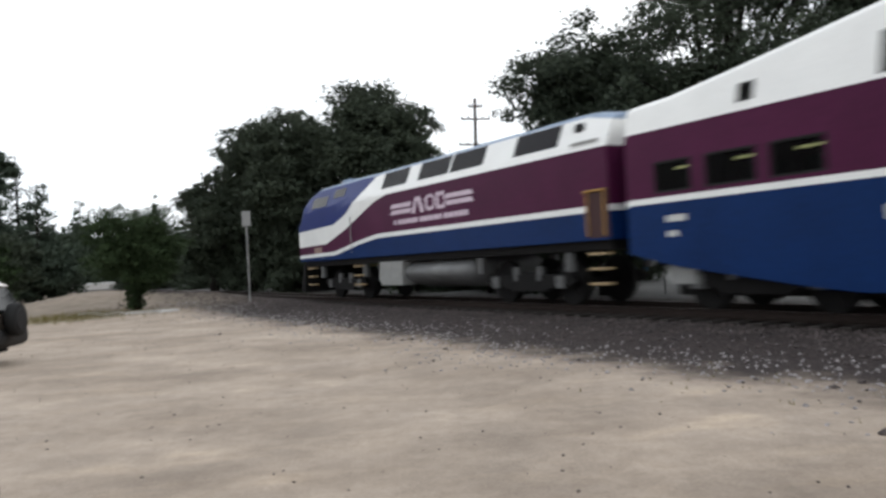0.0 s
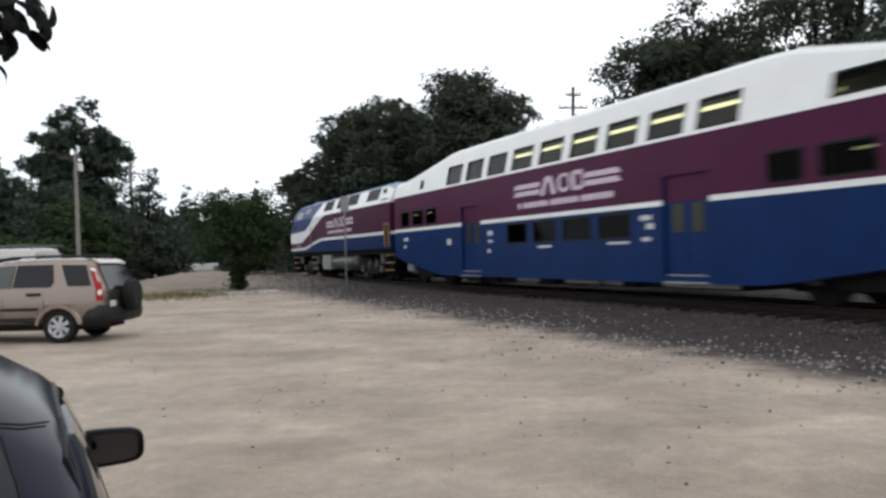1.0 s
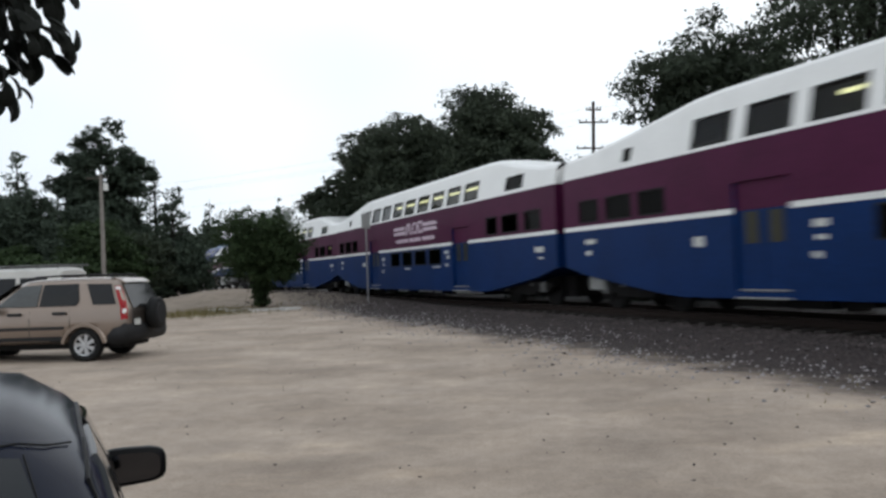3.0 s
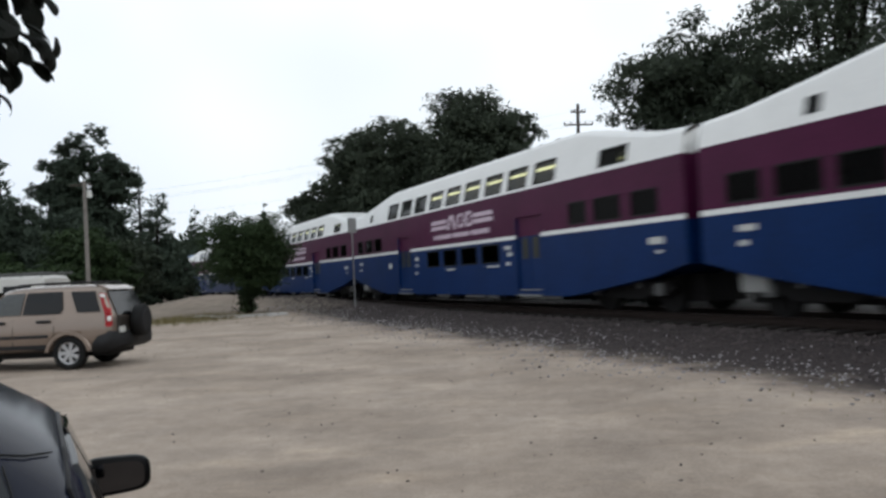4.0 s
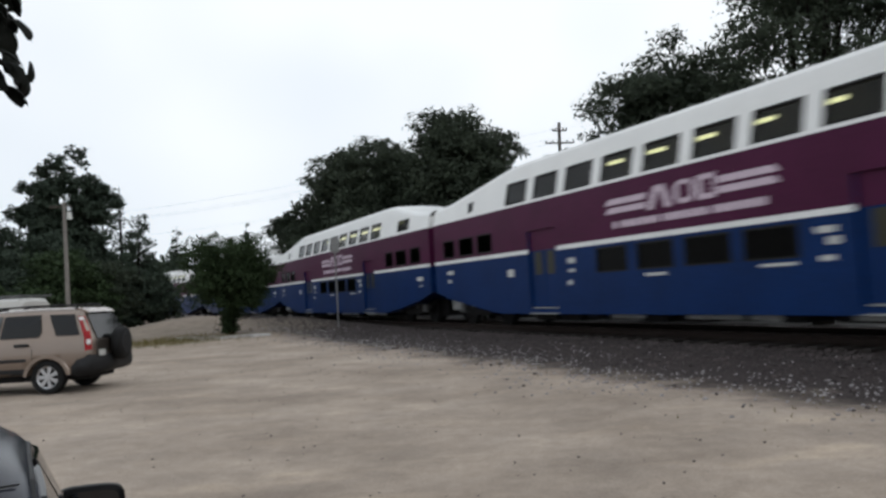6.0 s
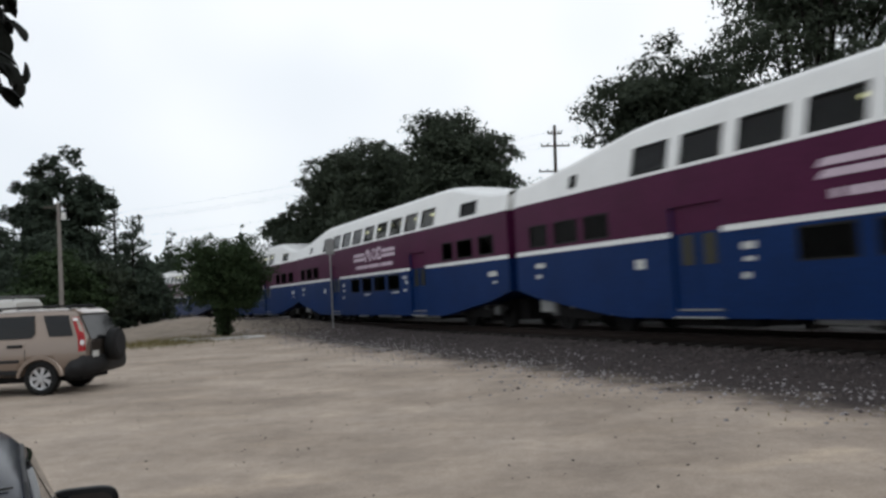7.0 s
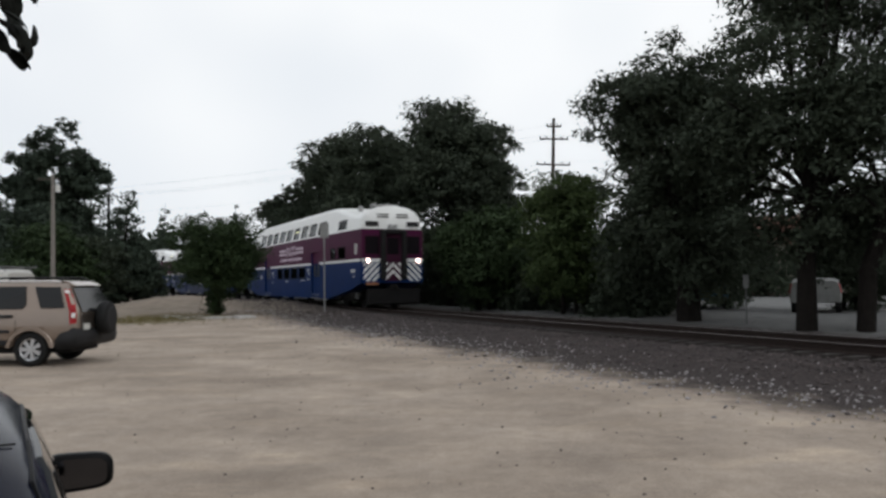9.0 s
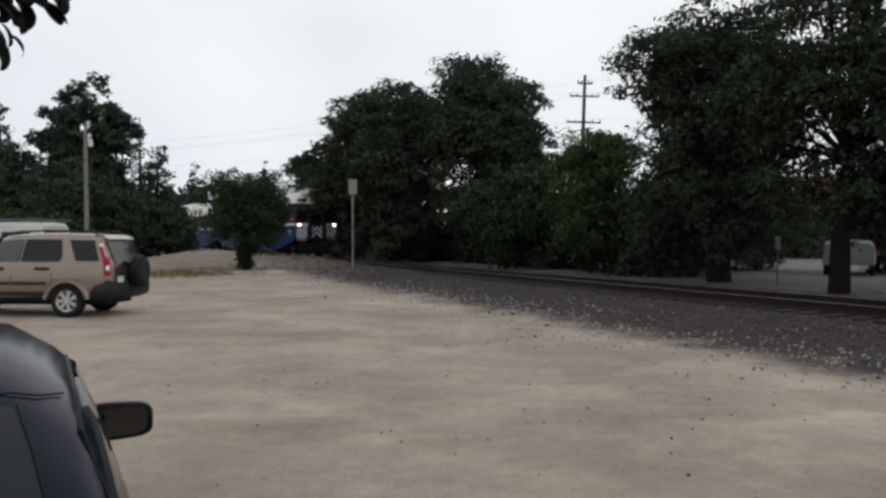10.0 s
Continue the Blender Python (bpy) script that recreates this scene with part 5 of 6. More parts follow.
def car_wheel(parent, x, y, r, width, spokes, group="wheels"):
    s = 1 if y > 0 else -1
    bm = bmesh.new()
    prof = [(r * 0.66, -width / 2), (r * 0.93, -width / 2), (r, -width / 2 + 0.03), (r, width / 2 - 0.03), (r * 0.93, width / 2), (r * 0.66, width / 2)]
    seg = 28
    rings = [[bm.verts.new((pr * math.cos(6.28319 * k / seg), py, pr * math.sin(6.28319 * k / seg))) for k in range(seg)] for pr, py in prof]
    for a, b in zip(rings, rings[1:] + rings[:1]):
        for k in range(seg):
            bm.faces.new((a[k], a[(k + 1) % seg], b[(k + 1) % seg], b[k]))
    w = part("wheel", bm, M["black"], parent, "black tyre on a silver rim", True)
    w.matrix_basis = pose(x, y, r)
    rim = bmesh.new()
    out = s * width * 0.40
    rod(rim, (0, s * width * 0.05, 0), (0, out - s * 0.05, 0), r * 0.64, r * 0.64, 24)
    part("wheel_well", rim, M["under"], w)
    rim = bmesh.new()
    ring_o = [rim.verts.new((r * 0.67 * math.cos(6.28319 * k / 24), out, r * 0.67 * math.sin(6.28319 * k / 24))) for k in range(24)]
    ring_i = [rim.verts.new((r * 0.58 * math.cos(6.28319 * k / 24), out - s * 0.02, r * 0.58 * math.sin(6.28319 * k / 24))) for k in range(24)]
    for k in range(24):
        rim.faces.new((ring_o[k], ring_o[(k + 1) % 24], ring_i[(k + 1) % 24], ring_i[k]))
    for k in range(spokes):
        a = 6.28319 * k / spokes
        u, v = Vector((math.cos(a), 0, math.sin(a))), Vector((-math.sin(a), 0, math.cos(a)))
        q = [u * r * 0.10 - v * r * 0.07, u * r * 0.62 - v * r * 0.13, u * r * 0.62 + v * r * 0.13, u * r * 0.10 + v * r * 0.07]
        f = [rim.verts.new((p.x, out - s * 0.004, p.z)) for p in q]
        g = [rim.verts.new((p.x, out - s * 0.04, p.z)) for p in q]
        rim.faces.new(f)
        for i in range(4):
            rim.faces.new((f[i], f[(i + 1) % 4], g[(i + 1) % 4], g[i]))
    rod(rim, (0, out - s * 0.03, 0), (0, out + s * 0.01, 0), r * 0.16, r * 0.14, 14)
    part("rim", rim, M["alloy"], w, "silver spoked rim")
    return w


def side_panel(stations, outline, s, out=0.007, thick=0.012):
    """A pane or trim piece that follows the body's side; outline in (x, z)."""
    pts = []
    for (x0, z0), (x1, z1) in zip(outline, outline[1:] + outline[:1]):
        for k in range(4):
            pts.append((x0 + (x1 - x0) * k / 4, z0 + (z1 - z0) * k / 4))
    bm = bmesh.new()
    a = [bm.verts.new((x, s * (surface_y(stations, x, z) + out), z)) for x, z in pts]
    b = [bm.verts.new((x, s * (surface_y(stations, x, z) - thick), z)) for x, z in pts]
    cx, cz = sum(p[0] for p in pts) / len(pts), sum(p[1] for p in pts) / len(pts)
    mid = bm.verts.new((cx, s * (surface_y(stations, cx, cz) + out + 0.004), cz))
    for k in range(len(a)):
        j = (k + 1) % len(a)
        bm.faces.new((a[k], a[j], mid))
        bm.faces.new((a[k], b[k], b[j], a[j]))
    return bm


def suv():
    th = empty("suv", pose(-7.50, 16.83, ground_height(-7.5, 16.8) + 0.01, 0, 0, 177.6), "champagne beige suv with dark trim and spare wheel, parked", "car")
    S = [(-0.93, 0.78, 0.46, 1.02, 1.06, 0.06), (-0.90, 0.84, 0.42, 1.04, 1.13, 0.08), (-0.80, 0.865, 0.40, 1.05, 1.34, 0.12), (-0.66, 0.88, 0.40, 1.06, 1.585, 0.16), (-0.54, 0.885, 0.39, 1.065, 1.65, 0.175), (-0.3, 0.89, 0.38, 1.07, 1.675, 0.19), (0.5, 0.89, 0.38, 1.06, 1.685, 0.20), (1.1, 0.89, 0.38, 1.05, 1.67, 0.21), (1.45, 0.89, 0.38, 1.04, 1.61, 0.24), (1.95, 0.885, 0.38, 1.03, 1.28, 0.20), (2.3, 0.88, 0.38, 1.02, 1.06, 0.12), (2.9, 0.86, 0.40, 0.96, 1.0, 0.12), (3.3, 0.80, 0.42, 0.84, 0.90, 0.12), (3.48, 0.66, 0.45, 0.68, 0.74, 0.12)]
    S = rounded(S, 3)
    body = piece("body", car_shell(S, (0.0, 2.62), 0.335), th)
    body.data.materials.clear()
    body.data.materials.append(M["beige"])
    body.data.polygons.foreach_set("use_smooth", [True] * len(body.data.polygons))
    for s in (1, -1):
        for nm, out in (("quarter_window", [(-0.02, 1.56), (-0.20, 1.14), (-0.66, 1.14), (-0.52, 1.55)]), ("rear_door_window", [(0.88, 1.57), (0.92, 1.13), (0.16, 1.13), (0.10, 1.22), (0.16, 1.57)]), ("front_door_window", [(1.36, 1.55), (1.86, 1.14), (0.97, 1.13), (0.93, 1.57)])):
            part(nm, side_panel(S, out, s, 0.024, 0.03), M["car_glass"] if nm != "front_door_window" else M["car_glass_bright"], body, "dark tinted side glass")
        for x0, x1, zz in ((0.34, 0.62, 0.985), (1.28, 1.56, 0.985)):
            bm = box(bmesh.new(), x0, s * 0.885, zz - 0.03, x1, s * 0.925, zz + 0.03, 0.012)
            part("door_handle", bm, M["cladding"], body, "dark door handle")
        for x0, x1 in ((0.40, 1.10), (1.14, 2.05)):
            bm = box(bmesh.new(), x0, s * 0.88, 0.66, x1, s * 0.912, 0.72, 0.01)
            part("door_moulding", bm, M["cladding"], body, "dark strip along the door")
        for xx in (0.28, 1.12, 2.08):
            bm = side_panel(S, [(xx - 0.006, 1.04), (xx + 0.006, 1.04), (xx + 0.006, 0.52), (xx - 0.006, 0.52)], s, 0.002)
            part("door_gap", bm, M["black"], body)
        part("sill_cladding", side_panel(S, [(0.44, 0.40), (2.2, 0.40), (2.2, 0.52), (0.44, 0.52)], s, 0.012), M["cladding"], body, "dark grey sill trim")
        part("tail_lamp", side_panel(S, [(-0.60, 1.50), (-0.69, 1.50), (-0.83, 1.22), (-0.89, 1.04), (-0.905, 0.84), (-0.78, 0.82), (-0.76, 1.06)], s, 0.016, 0.05), M["red_lamp"], body, "tall red tail lamp")
        part("lamp_inset", side_panel(S, [(-0.81, 1.04), (-0.88, 1.04), (-0.88, 0.95), (-0.81, 0.95)], s, 0.022), M["clear_lamp"], body)
        part("lamp_top", side_panel(S, [(-0.615, 1.485), (-0.68, 1.485), (-0.71, 1.43), (-0.64, 1.43)], s, 0.02), M["clear_lamp"], body)
        bm = bmesh.new()
        limb(bm, [(-0.50, s * 0.56, 1.66), (-0.4, s * 0.57, 1.735), (0.5, s * 0.57, 1.745), (1.15, s * 0.56, 1.73), (1.3, s * 0.55, 1.66)], 0.02, 0.02, 6)
        part("roof_rail", bm, M["cladding"], body, "dark roof rail")
        bm = bmesh.new()
        seg = 14
        vs = []
        for k in range(seg + 1):
            a = math.pi * (k / seg * 0.90 + 0.05)
            vs.append([bm.verts.new((0.0 + rr * math.cos(a), s * yy, 0.30 + rr * math.sin(a))) for rr, yy in ((0.405, 0.86), (0.405, 0.905), (0.47, 0.905), (0.49, 0.88))])
        for a, b in zip(vs, vs[1:]):
            for k in range(3):
                bm.faces.new((a[k], a[k + 1], b[k + 1], b[k]))
        part("arch_flare", bm, M["beige"], body)
        bm = bmesh.new()
        limb(bm, [(1.80, s * 0.86, 1.10), (1.80, s * 0.95, 1.12)], 0.03, 0.03, 6)
        box(bm, 1.76, s * 0.93, 1.06, 1.88, s * 1.12, 1.22, 0.03)
        part("door_mirror", bm, M["cladding"], body, "dark door mirror")
    bm = bmesh.new()
    prism(bm, [(-0.94, 0.38), (-0.72, 0.32), (-0.50, 0.34), (-0.46, 0.52), (-0.60, 0.68), (-0.90, 0.76), (-0.97, 0.70), (-0.985, 0.50)], -0.90, 0.90)
    bmesh.ops.bevel(bm, geom=[e for e in bm.edges], offset=0.03, segments=2, affect="EDGES")
    bump = part("rear_bumper", bm, M["cladding"], th, "dark grey plastic rear bumper", True)
    part("number_plate", box(bmesh.new(), -1.0, 0.46, 0.70, -0.98, 0.72, 0.82, 0.006), M["plate"], bump, "pale plate with unreadable marks")
    bm = bmesh.new()
    prism(bm, [(3.30, 0.32), (3.54, 0.36), (3.58, 0.56), (3.46, 0.68), (3.1, 0.62), (3.05, 0.36)], -0.84, 0.84)
    part("front_bumper", bm, M["cladding"], th, "dark grey plastic front bumper")
    gate = part("tailgate", box(bmesh.new(), -0.955, -0.72, 0.72, -0.90, 0.72, 1.02, 0.02), M["gate"], th, "dark tailgate panel")
    bm = bmesh.new()
    q = [(-0.955, 1.05), (-0.715, 1.545)]
    bm.faces.new([bm.verts.new(p) for p in ((q[0][0], -0.70, q[0][1]), (q[0][0], 0.70, q[0][1]), (q[1][0], 0.60, q[1][1]), (q[1][0], -0.60, q[1][1]))])
    part("rear_window", bm, M["car_glass"], gate, "dark rear window")
    bm = bmesh.new()
    prism(bm, [(-0.76, 1.575), (-0.60, 1.655), (-0.50, 1.672), (-0.55, 1.62), (-0.73, 1.555)], -0.58, 0.58)
    part("roof_spoiler", bm, M["beige"], gate)
    bm = bmesh.new()
    bm.faces.new([bm.verts.new(p) for p in ((1.52, -0.62, 1.60), (1.52, 0.62, 1.60), (2.24, 0.74, 1.10), (2.24, -0.74, 1.10))])
    part("windscreen", bm, M["car_glass"], body)
    spare = part("spare_wheel", wheel_like(0.335, 0.21), M["black"], th, "black covered spare wheel on the tailgate", True)
    spare.matrix_basis = pose(-1.10, -0.06, 0.90, 0, 0, 90)
    bm = bmesh.new()
    rod(bm, (0, 0.06, 0), (0, 0.125, 0), 0.26, 0.22, 20)
    part("spare_cover", bm, M["cladding"], spare)
    for x in (0.0, 2.62):
        for y in (0.76, -0.76):
            car_wheel(th, x, y, 0.335, 0.22, 7)
    bm = box(bmesh.new(), -0.7, -0.6, 0.24, 3.2, 0.6, 0.44, 0.03)
    part("underbody", bm, M["black"], th)
    return th


def wheel_like(r, width):
    bm = bmesh.new()
    prof = [(0.0, -width / 2), (r * 0.8, -width / 2), (r * 0.96, -width / 2 + 0.02), (r, -width / 2 + 0.05), (r, width / 2 - 0.05), (r * 0.95, width / 2 - 0.01), (r * 0.8, width / 2), (0.0, width / 2)]
    seg = 28
    rings = [[bm.verts.new((pr * math.cos(6.28319 * k / seg), py, pr * math.sin(6.28319 * k / seg))) for k in range(seg)] for pr, py in prof[1:-1]]
    for a, b in zip(rings, rings[1:]):
        for k in range(seg):
            bm.faces.new((a[k], a[(k + 1) % seg], b[(k + 1) % seg], b[k]))
    bm.faces.new(rings[0])
    bm.faces.new(rings[-1][::-1])
    return bm


def top_z(stations, x, y):
    """Height of the body's upper skin at a place."""
    pts = ring_points(station_at(stations, x))[-4:]
    for (y0, z0), (y1, z1) in zip(pts, pts[1:]):
        if y1 <= abs(y) <= y0:
            return z0 + (z1 - z0) * (y0 - abs(y)) / (y0 - y1)
    return pts[0][1]


def mirror_shell(s, sections, yc, hw, zc, hh):
    """Rounded-oblong shell through sections (x, scale), for the mirror on side s."""
    bm = bmesh.new()
    rings = []
    for x, k in sections:
        ring = []
        for i in range(28):
            a = 6.28319 * i / 28
            c, d = math.cos(a), math.sin(a)
            y = math.copysign(abs(c) ** 0.5, c) * hw * k
            z = math.copysign(abs(d) ** 0.5, d) * hh * k * (1.0 - 0.07 * y / hw)
            ring.append(bm.verts.new((x, s * (yc + y), zc + z)))
        rings.append(ring)
    for p, q in zip(rings, rings[1:]):
        for i in range(28):
            bm.faces.new((p[i], p[(i + 1) % 28], q[(i + 1) % 28], q[i]))
    bm.faces.new(rings[0][::-1])
    bm.faces.new(rings[-1])
    bmesh.ops.recalc_face_normals(bm, faces=bm.faces)
    return bm


def coupe():
    """Dark car close by; x forward, origin on its middle line under the roof."""
    th = empty("coupe", pose(-1.446, 1.667, 0.0, 0, 0, 116.6), "dark blue-grey coupe with glossy paint, parked close by on the dirt", "car")
    S = [(-1.78, 0.60, 0.34, 0.70, 0.76, 0.10), (-1.70, 0.69, 0.30, 0.84, 0.89, 0.10), (-1.25, 0.73, 0.27, 0.90, 0.94, 0.10), (-1.0, 0.74, 0.26, 0.90, 1.03, 0.11), (-0.80, 0.743, 0.26, 0.90, 1.165, 0.12), (-0.62, 0.745, 0.26, 0.90, 1.262, 0.13), (-0.5, 0.75, 0.26, 0.90, 1.306, 0.14), (-0.35, 0.75, 0.26, 0.90, 1.333, 0.145), (-0.15, 0.75, 0.26, 0.90, 1.346, 0.15), (0.1, 0.75, 0.26, 0.90, 1.346, 0.15), (0.22, 0.75, 0.26, 0.89, 1.336, 0.155), (0.32, 0.75, 0.26, 0.89, 1.285, 0.16), (0.62, 0.745, 0.26, 0.88, 1.08, 0.13), (0.92, 0.74, 0.26, 0.87, 0.92, 0.10), (1.5, 0.72, 0.27, 0.82, 0.86, 0.10), (2.0, 0.68, 0.28, 0.70, 0.76, 0.10), (2.2, 0.55, 0.32, 0.55, 0.60, 0.10)]
    S = rounded(S, 3)
    body = piece("body", car_shell(S, (-1.1, 1.35), 0.29), th)
    body.data.materials.clear()
    body.data.materials.append(M["charcoal"])
    body.data.polygons.foreach_set("use_smooth", [True] * len(body.data.polygons))
    for s in (1, -1):
        for nm, out in (("door_window", [(0.26, 1.225), (0.70, 0.925), (-0.10, 0.925), (-0.10, 1.24)]), ("quarter_window", [(-0.15, 1.235), (-0.15, 0.925), (-0.86, 0.93), (-0.82, 1.00), (-0.58, 1.13), (-0.40, 1.215)])):
            part(nm, side_panel(S, out, s, 0.010, 0.03), M["side_glass"], body, "dark side glass")
        for nm, pts, r in (("roof_trim", [(-0.88, 0.98), (-0.72, 1.10), (-0.56, 1.20), (-0.35, 1.238), (-0.1, 1.250), (0.1, 1.250), (0.27, 1.228), (0.45, 1.11), (0.62, 1.0), (0.80, 0.91)], 0.005), ("belt_moulding", [(-0.85, 0.925), (-0.3, 0.918), (0.2, 0.91), (0.6, 0.905), (0.84, 0.90)], 0.005), ("window_post", [(-0.125, 1.245), (-0.125, 1.1), (-0.125, 0.92)], 0.009), ("door_gap", [(-0.30, 0.90), (-0.30, 0.7), (-0.30, 0.5), (-0.30, 0.36)], 0.004)):
            bm = bmesh.new()
            limb(bm, [(x, s * (surface_y(S, x, z) + 0.004), z) for x, z in pts], r, r, 6)
            part(nm, bm, M["trim_black"], body, "thin black trim")
        for nm, pts in (("rear_glass_edge", [(-0.59, 0.505), (-0.70, 0.53), (-0.80, 0.55), (-1.02, 0.58)]),):
            bm = bmesh.new()
            limb(bm, [(x, s * y, top_z(S, x, y) + 0.010) for x, y in pts], 0.002, 0.002, 5)
            part(nm, bm, M["black"], body, "thin dark seam")
        bm = box(bmesh.new(), 0.70, s * 0.64, 0.90, 0.76, s * 0.72, 0.96, 0.015)
        mir = part("door_mirror", bm, M["trim_black"], th, "black door mirror")
        bm = mirror_shell(s, ((0.694, 0.93), (0.70, 1.0), (0.735, 1.0), (0.775, 0.86), (0.80, 0.55)), 0.772, 0.104, 0.944, 0.060)
        part("mirror_housing", bm, M["trim_black"], mir, "", True)
        bm = mirror_shell(s, ((0.6915, 1.0), (0.6935, 1.0)), 0.776, 0.080, 0.943, 0.046)
        part("mirror_glass", bm, M["mirror"], mir, "mirror glass facing rearward")
        part("door_handle", box(bmesh.new(), -0.24, s * 0.745, 0.78, -0.06, s * 0.775, 0.82, 0.012), M["charcoal"], body)
        part("tail_lamp", side_panel(S, [(-1.45, 0.84), (-1.66, 0.80), (-1.68, 0.66), (-1.48, 0.66)], s, 0.01), M["red_lamp"], body, "red tail lamp")
        part("head_lamp", side_panel(S, [(1.85, 0.70), (2.06, 0.64), (2.08, 0.55), (1.85, 0.57)], s, 0.01), M["clear_lamp"], body, "clear head lamp")
    bm = bmesh.new()
    rows = [[bm.verts.new((x, y * wd, top_z(S, x, y * wd) + 0.018)) for y in (-1, -0.6, -0.2, 0.2, 0.6, 1)] for x, wd in ((-0.615, 0.50), (-0.70, 0.525), (-0.80, 0.545), (-1.02, 0.575))]
    for p, q in zip(rows, rows[1:]):
        for k in range(5):
            bm.faces.new((p[k], p[k + 1], q[k + 1], q[k]))
    part("rear_window", bm, M["car_glass"], body, "dark rear window", True)
    bm = bmesh.new()
    rows = [[bm.verts.new((x, y * wd, top_z(S, x, y * wd) + 0.012)) for y in (-1, -0.6, -0.2, 0.2, 0.6, 1)] for x, wd in ((0.34, 0.50), (0.5, 0.52), (0.7, 0.55), (0.88, 0.57))]
    for p, q in zip(rows, rows[1:]):
        for k in range(5):
            bm.faces.new((p[k], p[k + 1], q[k + 1], q[k]))
    part("windscreen", bm, M["car_glass"], body, "tinted windscreen", True)
    bm = bmesh.new()
    limb(bm, [(-0.60 + 0.16 * abs(k) ** 8, 0.58 * k, top_z(S, -0.60 + 0.16 * abs(k) ** 8, 0.58 * k) + 0.006) for k in (-1, -0.93, -0.85, -0.7, -0.4, 0, 0.4, 0.7, 0.85, 0.93, 1)], 0.0022, 0.0022, 5)
    part("roof_edge_seam", bm, M["black"], body, "dark seam above the rear window")
    bm = bmesh.new()
    prism(bm, [(-1.84, 0.32), (-1.60, 0.26), (-1.55, 0.58), (-1.76, 0.64), (-1.85, 0.56)], -0.68, 0.68)
    part("rear_bumper", bm, M["charcoal"], th)
    bm = bmesh.new()
    prism(bm, [(2.0, 0.24), (2.26, 0.28), (2.28, 0.50), (2.1, 0.58), (1.9, 0.5)], -0.66, 0.66)
    part("front_bumper", bm, M["charcoal"], th)
    for x in (-1.1, 1.35):
        for y in (0.655, -0.655):
            car_wheel(th, x, y, 0.29, 0.18, 5)
    return th


def van(name, m, label, mat, length=5.2, height=2.1, rack=False, nose=1.0):
    """Boxy van: body with a short nose, dark side windows, wheels."""
    th = empty(name, m, label, "van")
    h = height
    S = [(-length / 2, 0.90, 0.45, 1.05, h - 0.1, 0.10), (-length / 2 + 0.1, 0.95, 0.42, 1.1, h, 0.11), (length / 2 - nose - 0.7, 0.97, 0.42, 1.1, h, 0.12), (length / 2 - nose - 0.2, 0.96, 0.42, 1.1, h - 0.25, 0.16), (length / 2 - nose + 0.15, 0.95, 0.42, 1.08, 1.18, 0.10), (length / 2 - 0.2, 0.90, 0.42, 0.92, 0.98, 0.10), (length / 2, 0.80, 0.46, 0.75, 0.80, 0.10)]
    ax = (-length / 2 + 0.95, length / 2 - 0.85)
    body = piece("body", car_shell(S, ax, 0.35), th)
    body.data.materials.clear()
    body.data.materials.append(mat)
    for s in (1, -1):
        x = -length / 2 + 0.35
        while x < length / 2 - nose - 1.0:
            part("side_window", side_panel(S, [(x, h - 0.28), (x + 0.85, h - 0.28), (x + 0.85, 1.22), (x, 1.22)], s), M["car_glass"], body, "dark side window")
            x += 0.98
        part("tail_lamp", side_panel(S, [(-length / 2 + 0.01, 1.2), (-length / 2 + 0.08, 1.2), (-length / 2 + 0.08, 0.8), (-length / 2 + 0.01, 0.8)], s, 0.01), M["red_lamp"], body)
        for a in ax:
            car_wheel(th, a, s * 0.82, 0.35, 0.22, 6)
    if rack:
        bm = bmesh.new()
        for s in (1, -1):
            rod(bm, (-length / 2 - 0.1, s * 0.72, h + 0.08), (length / 2 - nose - 0.4, s * 0.72, h + 0.08), 0.025, 0.025, 6)
        for k in range(7):
            xx = -length / 2 + 0.1 + k * (length - nose - 0.6) / 6
            rod(bm, (xx, -0.76, h + 0.08), (xx, 0.76, h + 0.08), 0.02, 0.02, 6)
            for s in (1, -1):
                rod(bm, (xx, s * 0.72, h - 0.05), (xx, s * 0.72, h + 0.08), 0.02, 0.02, 5)
        part("roof_rack", bm, M["steel"], th, "grey tubular roof rack")
    return th


M["car_glass"] = material("dark_tinted_glass", (0.010, 0.011, 0.012), 0.06, 0, 0.2, 3, 0, spec=0.28)
# Light caught by the front door glass is put into this paler colour.
M["car_glass_bright"] = material("car_glass_painted_sheen", (0.07, 0.075, 0.075), 0.05, 0, 0.3, 2, 0, spec=0.4)
M["side_glass"] = material("side_window_glass", (0.008, 0.009, 0.009), 0.05, 0, 0.2, 3, 0, spec=0.22)
M["gate"] = material("dark_tailgate_paint", (0.05, 0.042, 0.036), 0.35, 0.3, 0.1, 3, 0, coat=0.4)
suv()
coupe()
van("camper_van", pose(-14.5, 24.5, 0.0, 0, 0, 178), "dusty white van with a grey roof rack, parked behind the suv", M["van_white"], 5.4, 2.05, True)
van("white_van", pose(11.6, 43.0, 0.1, 0, 0, 60), "white van in the lot beyond the trees", M["van_white"], 5.2, 2.2)
van("blue_van", pose(14.5, 39.5, 0.1, 0, 0, 72), "blue van in the lot beyond the trees", M["van_blue"], 4.6, 2.0)
van("silver_van", pose(17.0, 33.4, 0.1, 0, 0, 62), "dusty grey car in the lot beyond the trees", M["grey"], 4.2, 1.4)


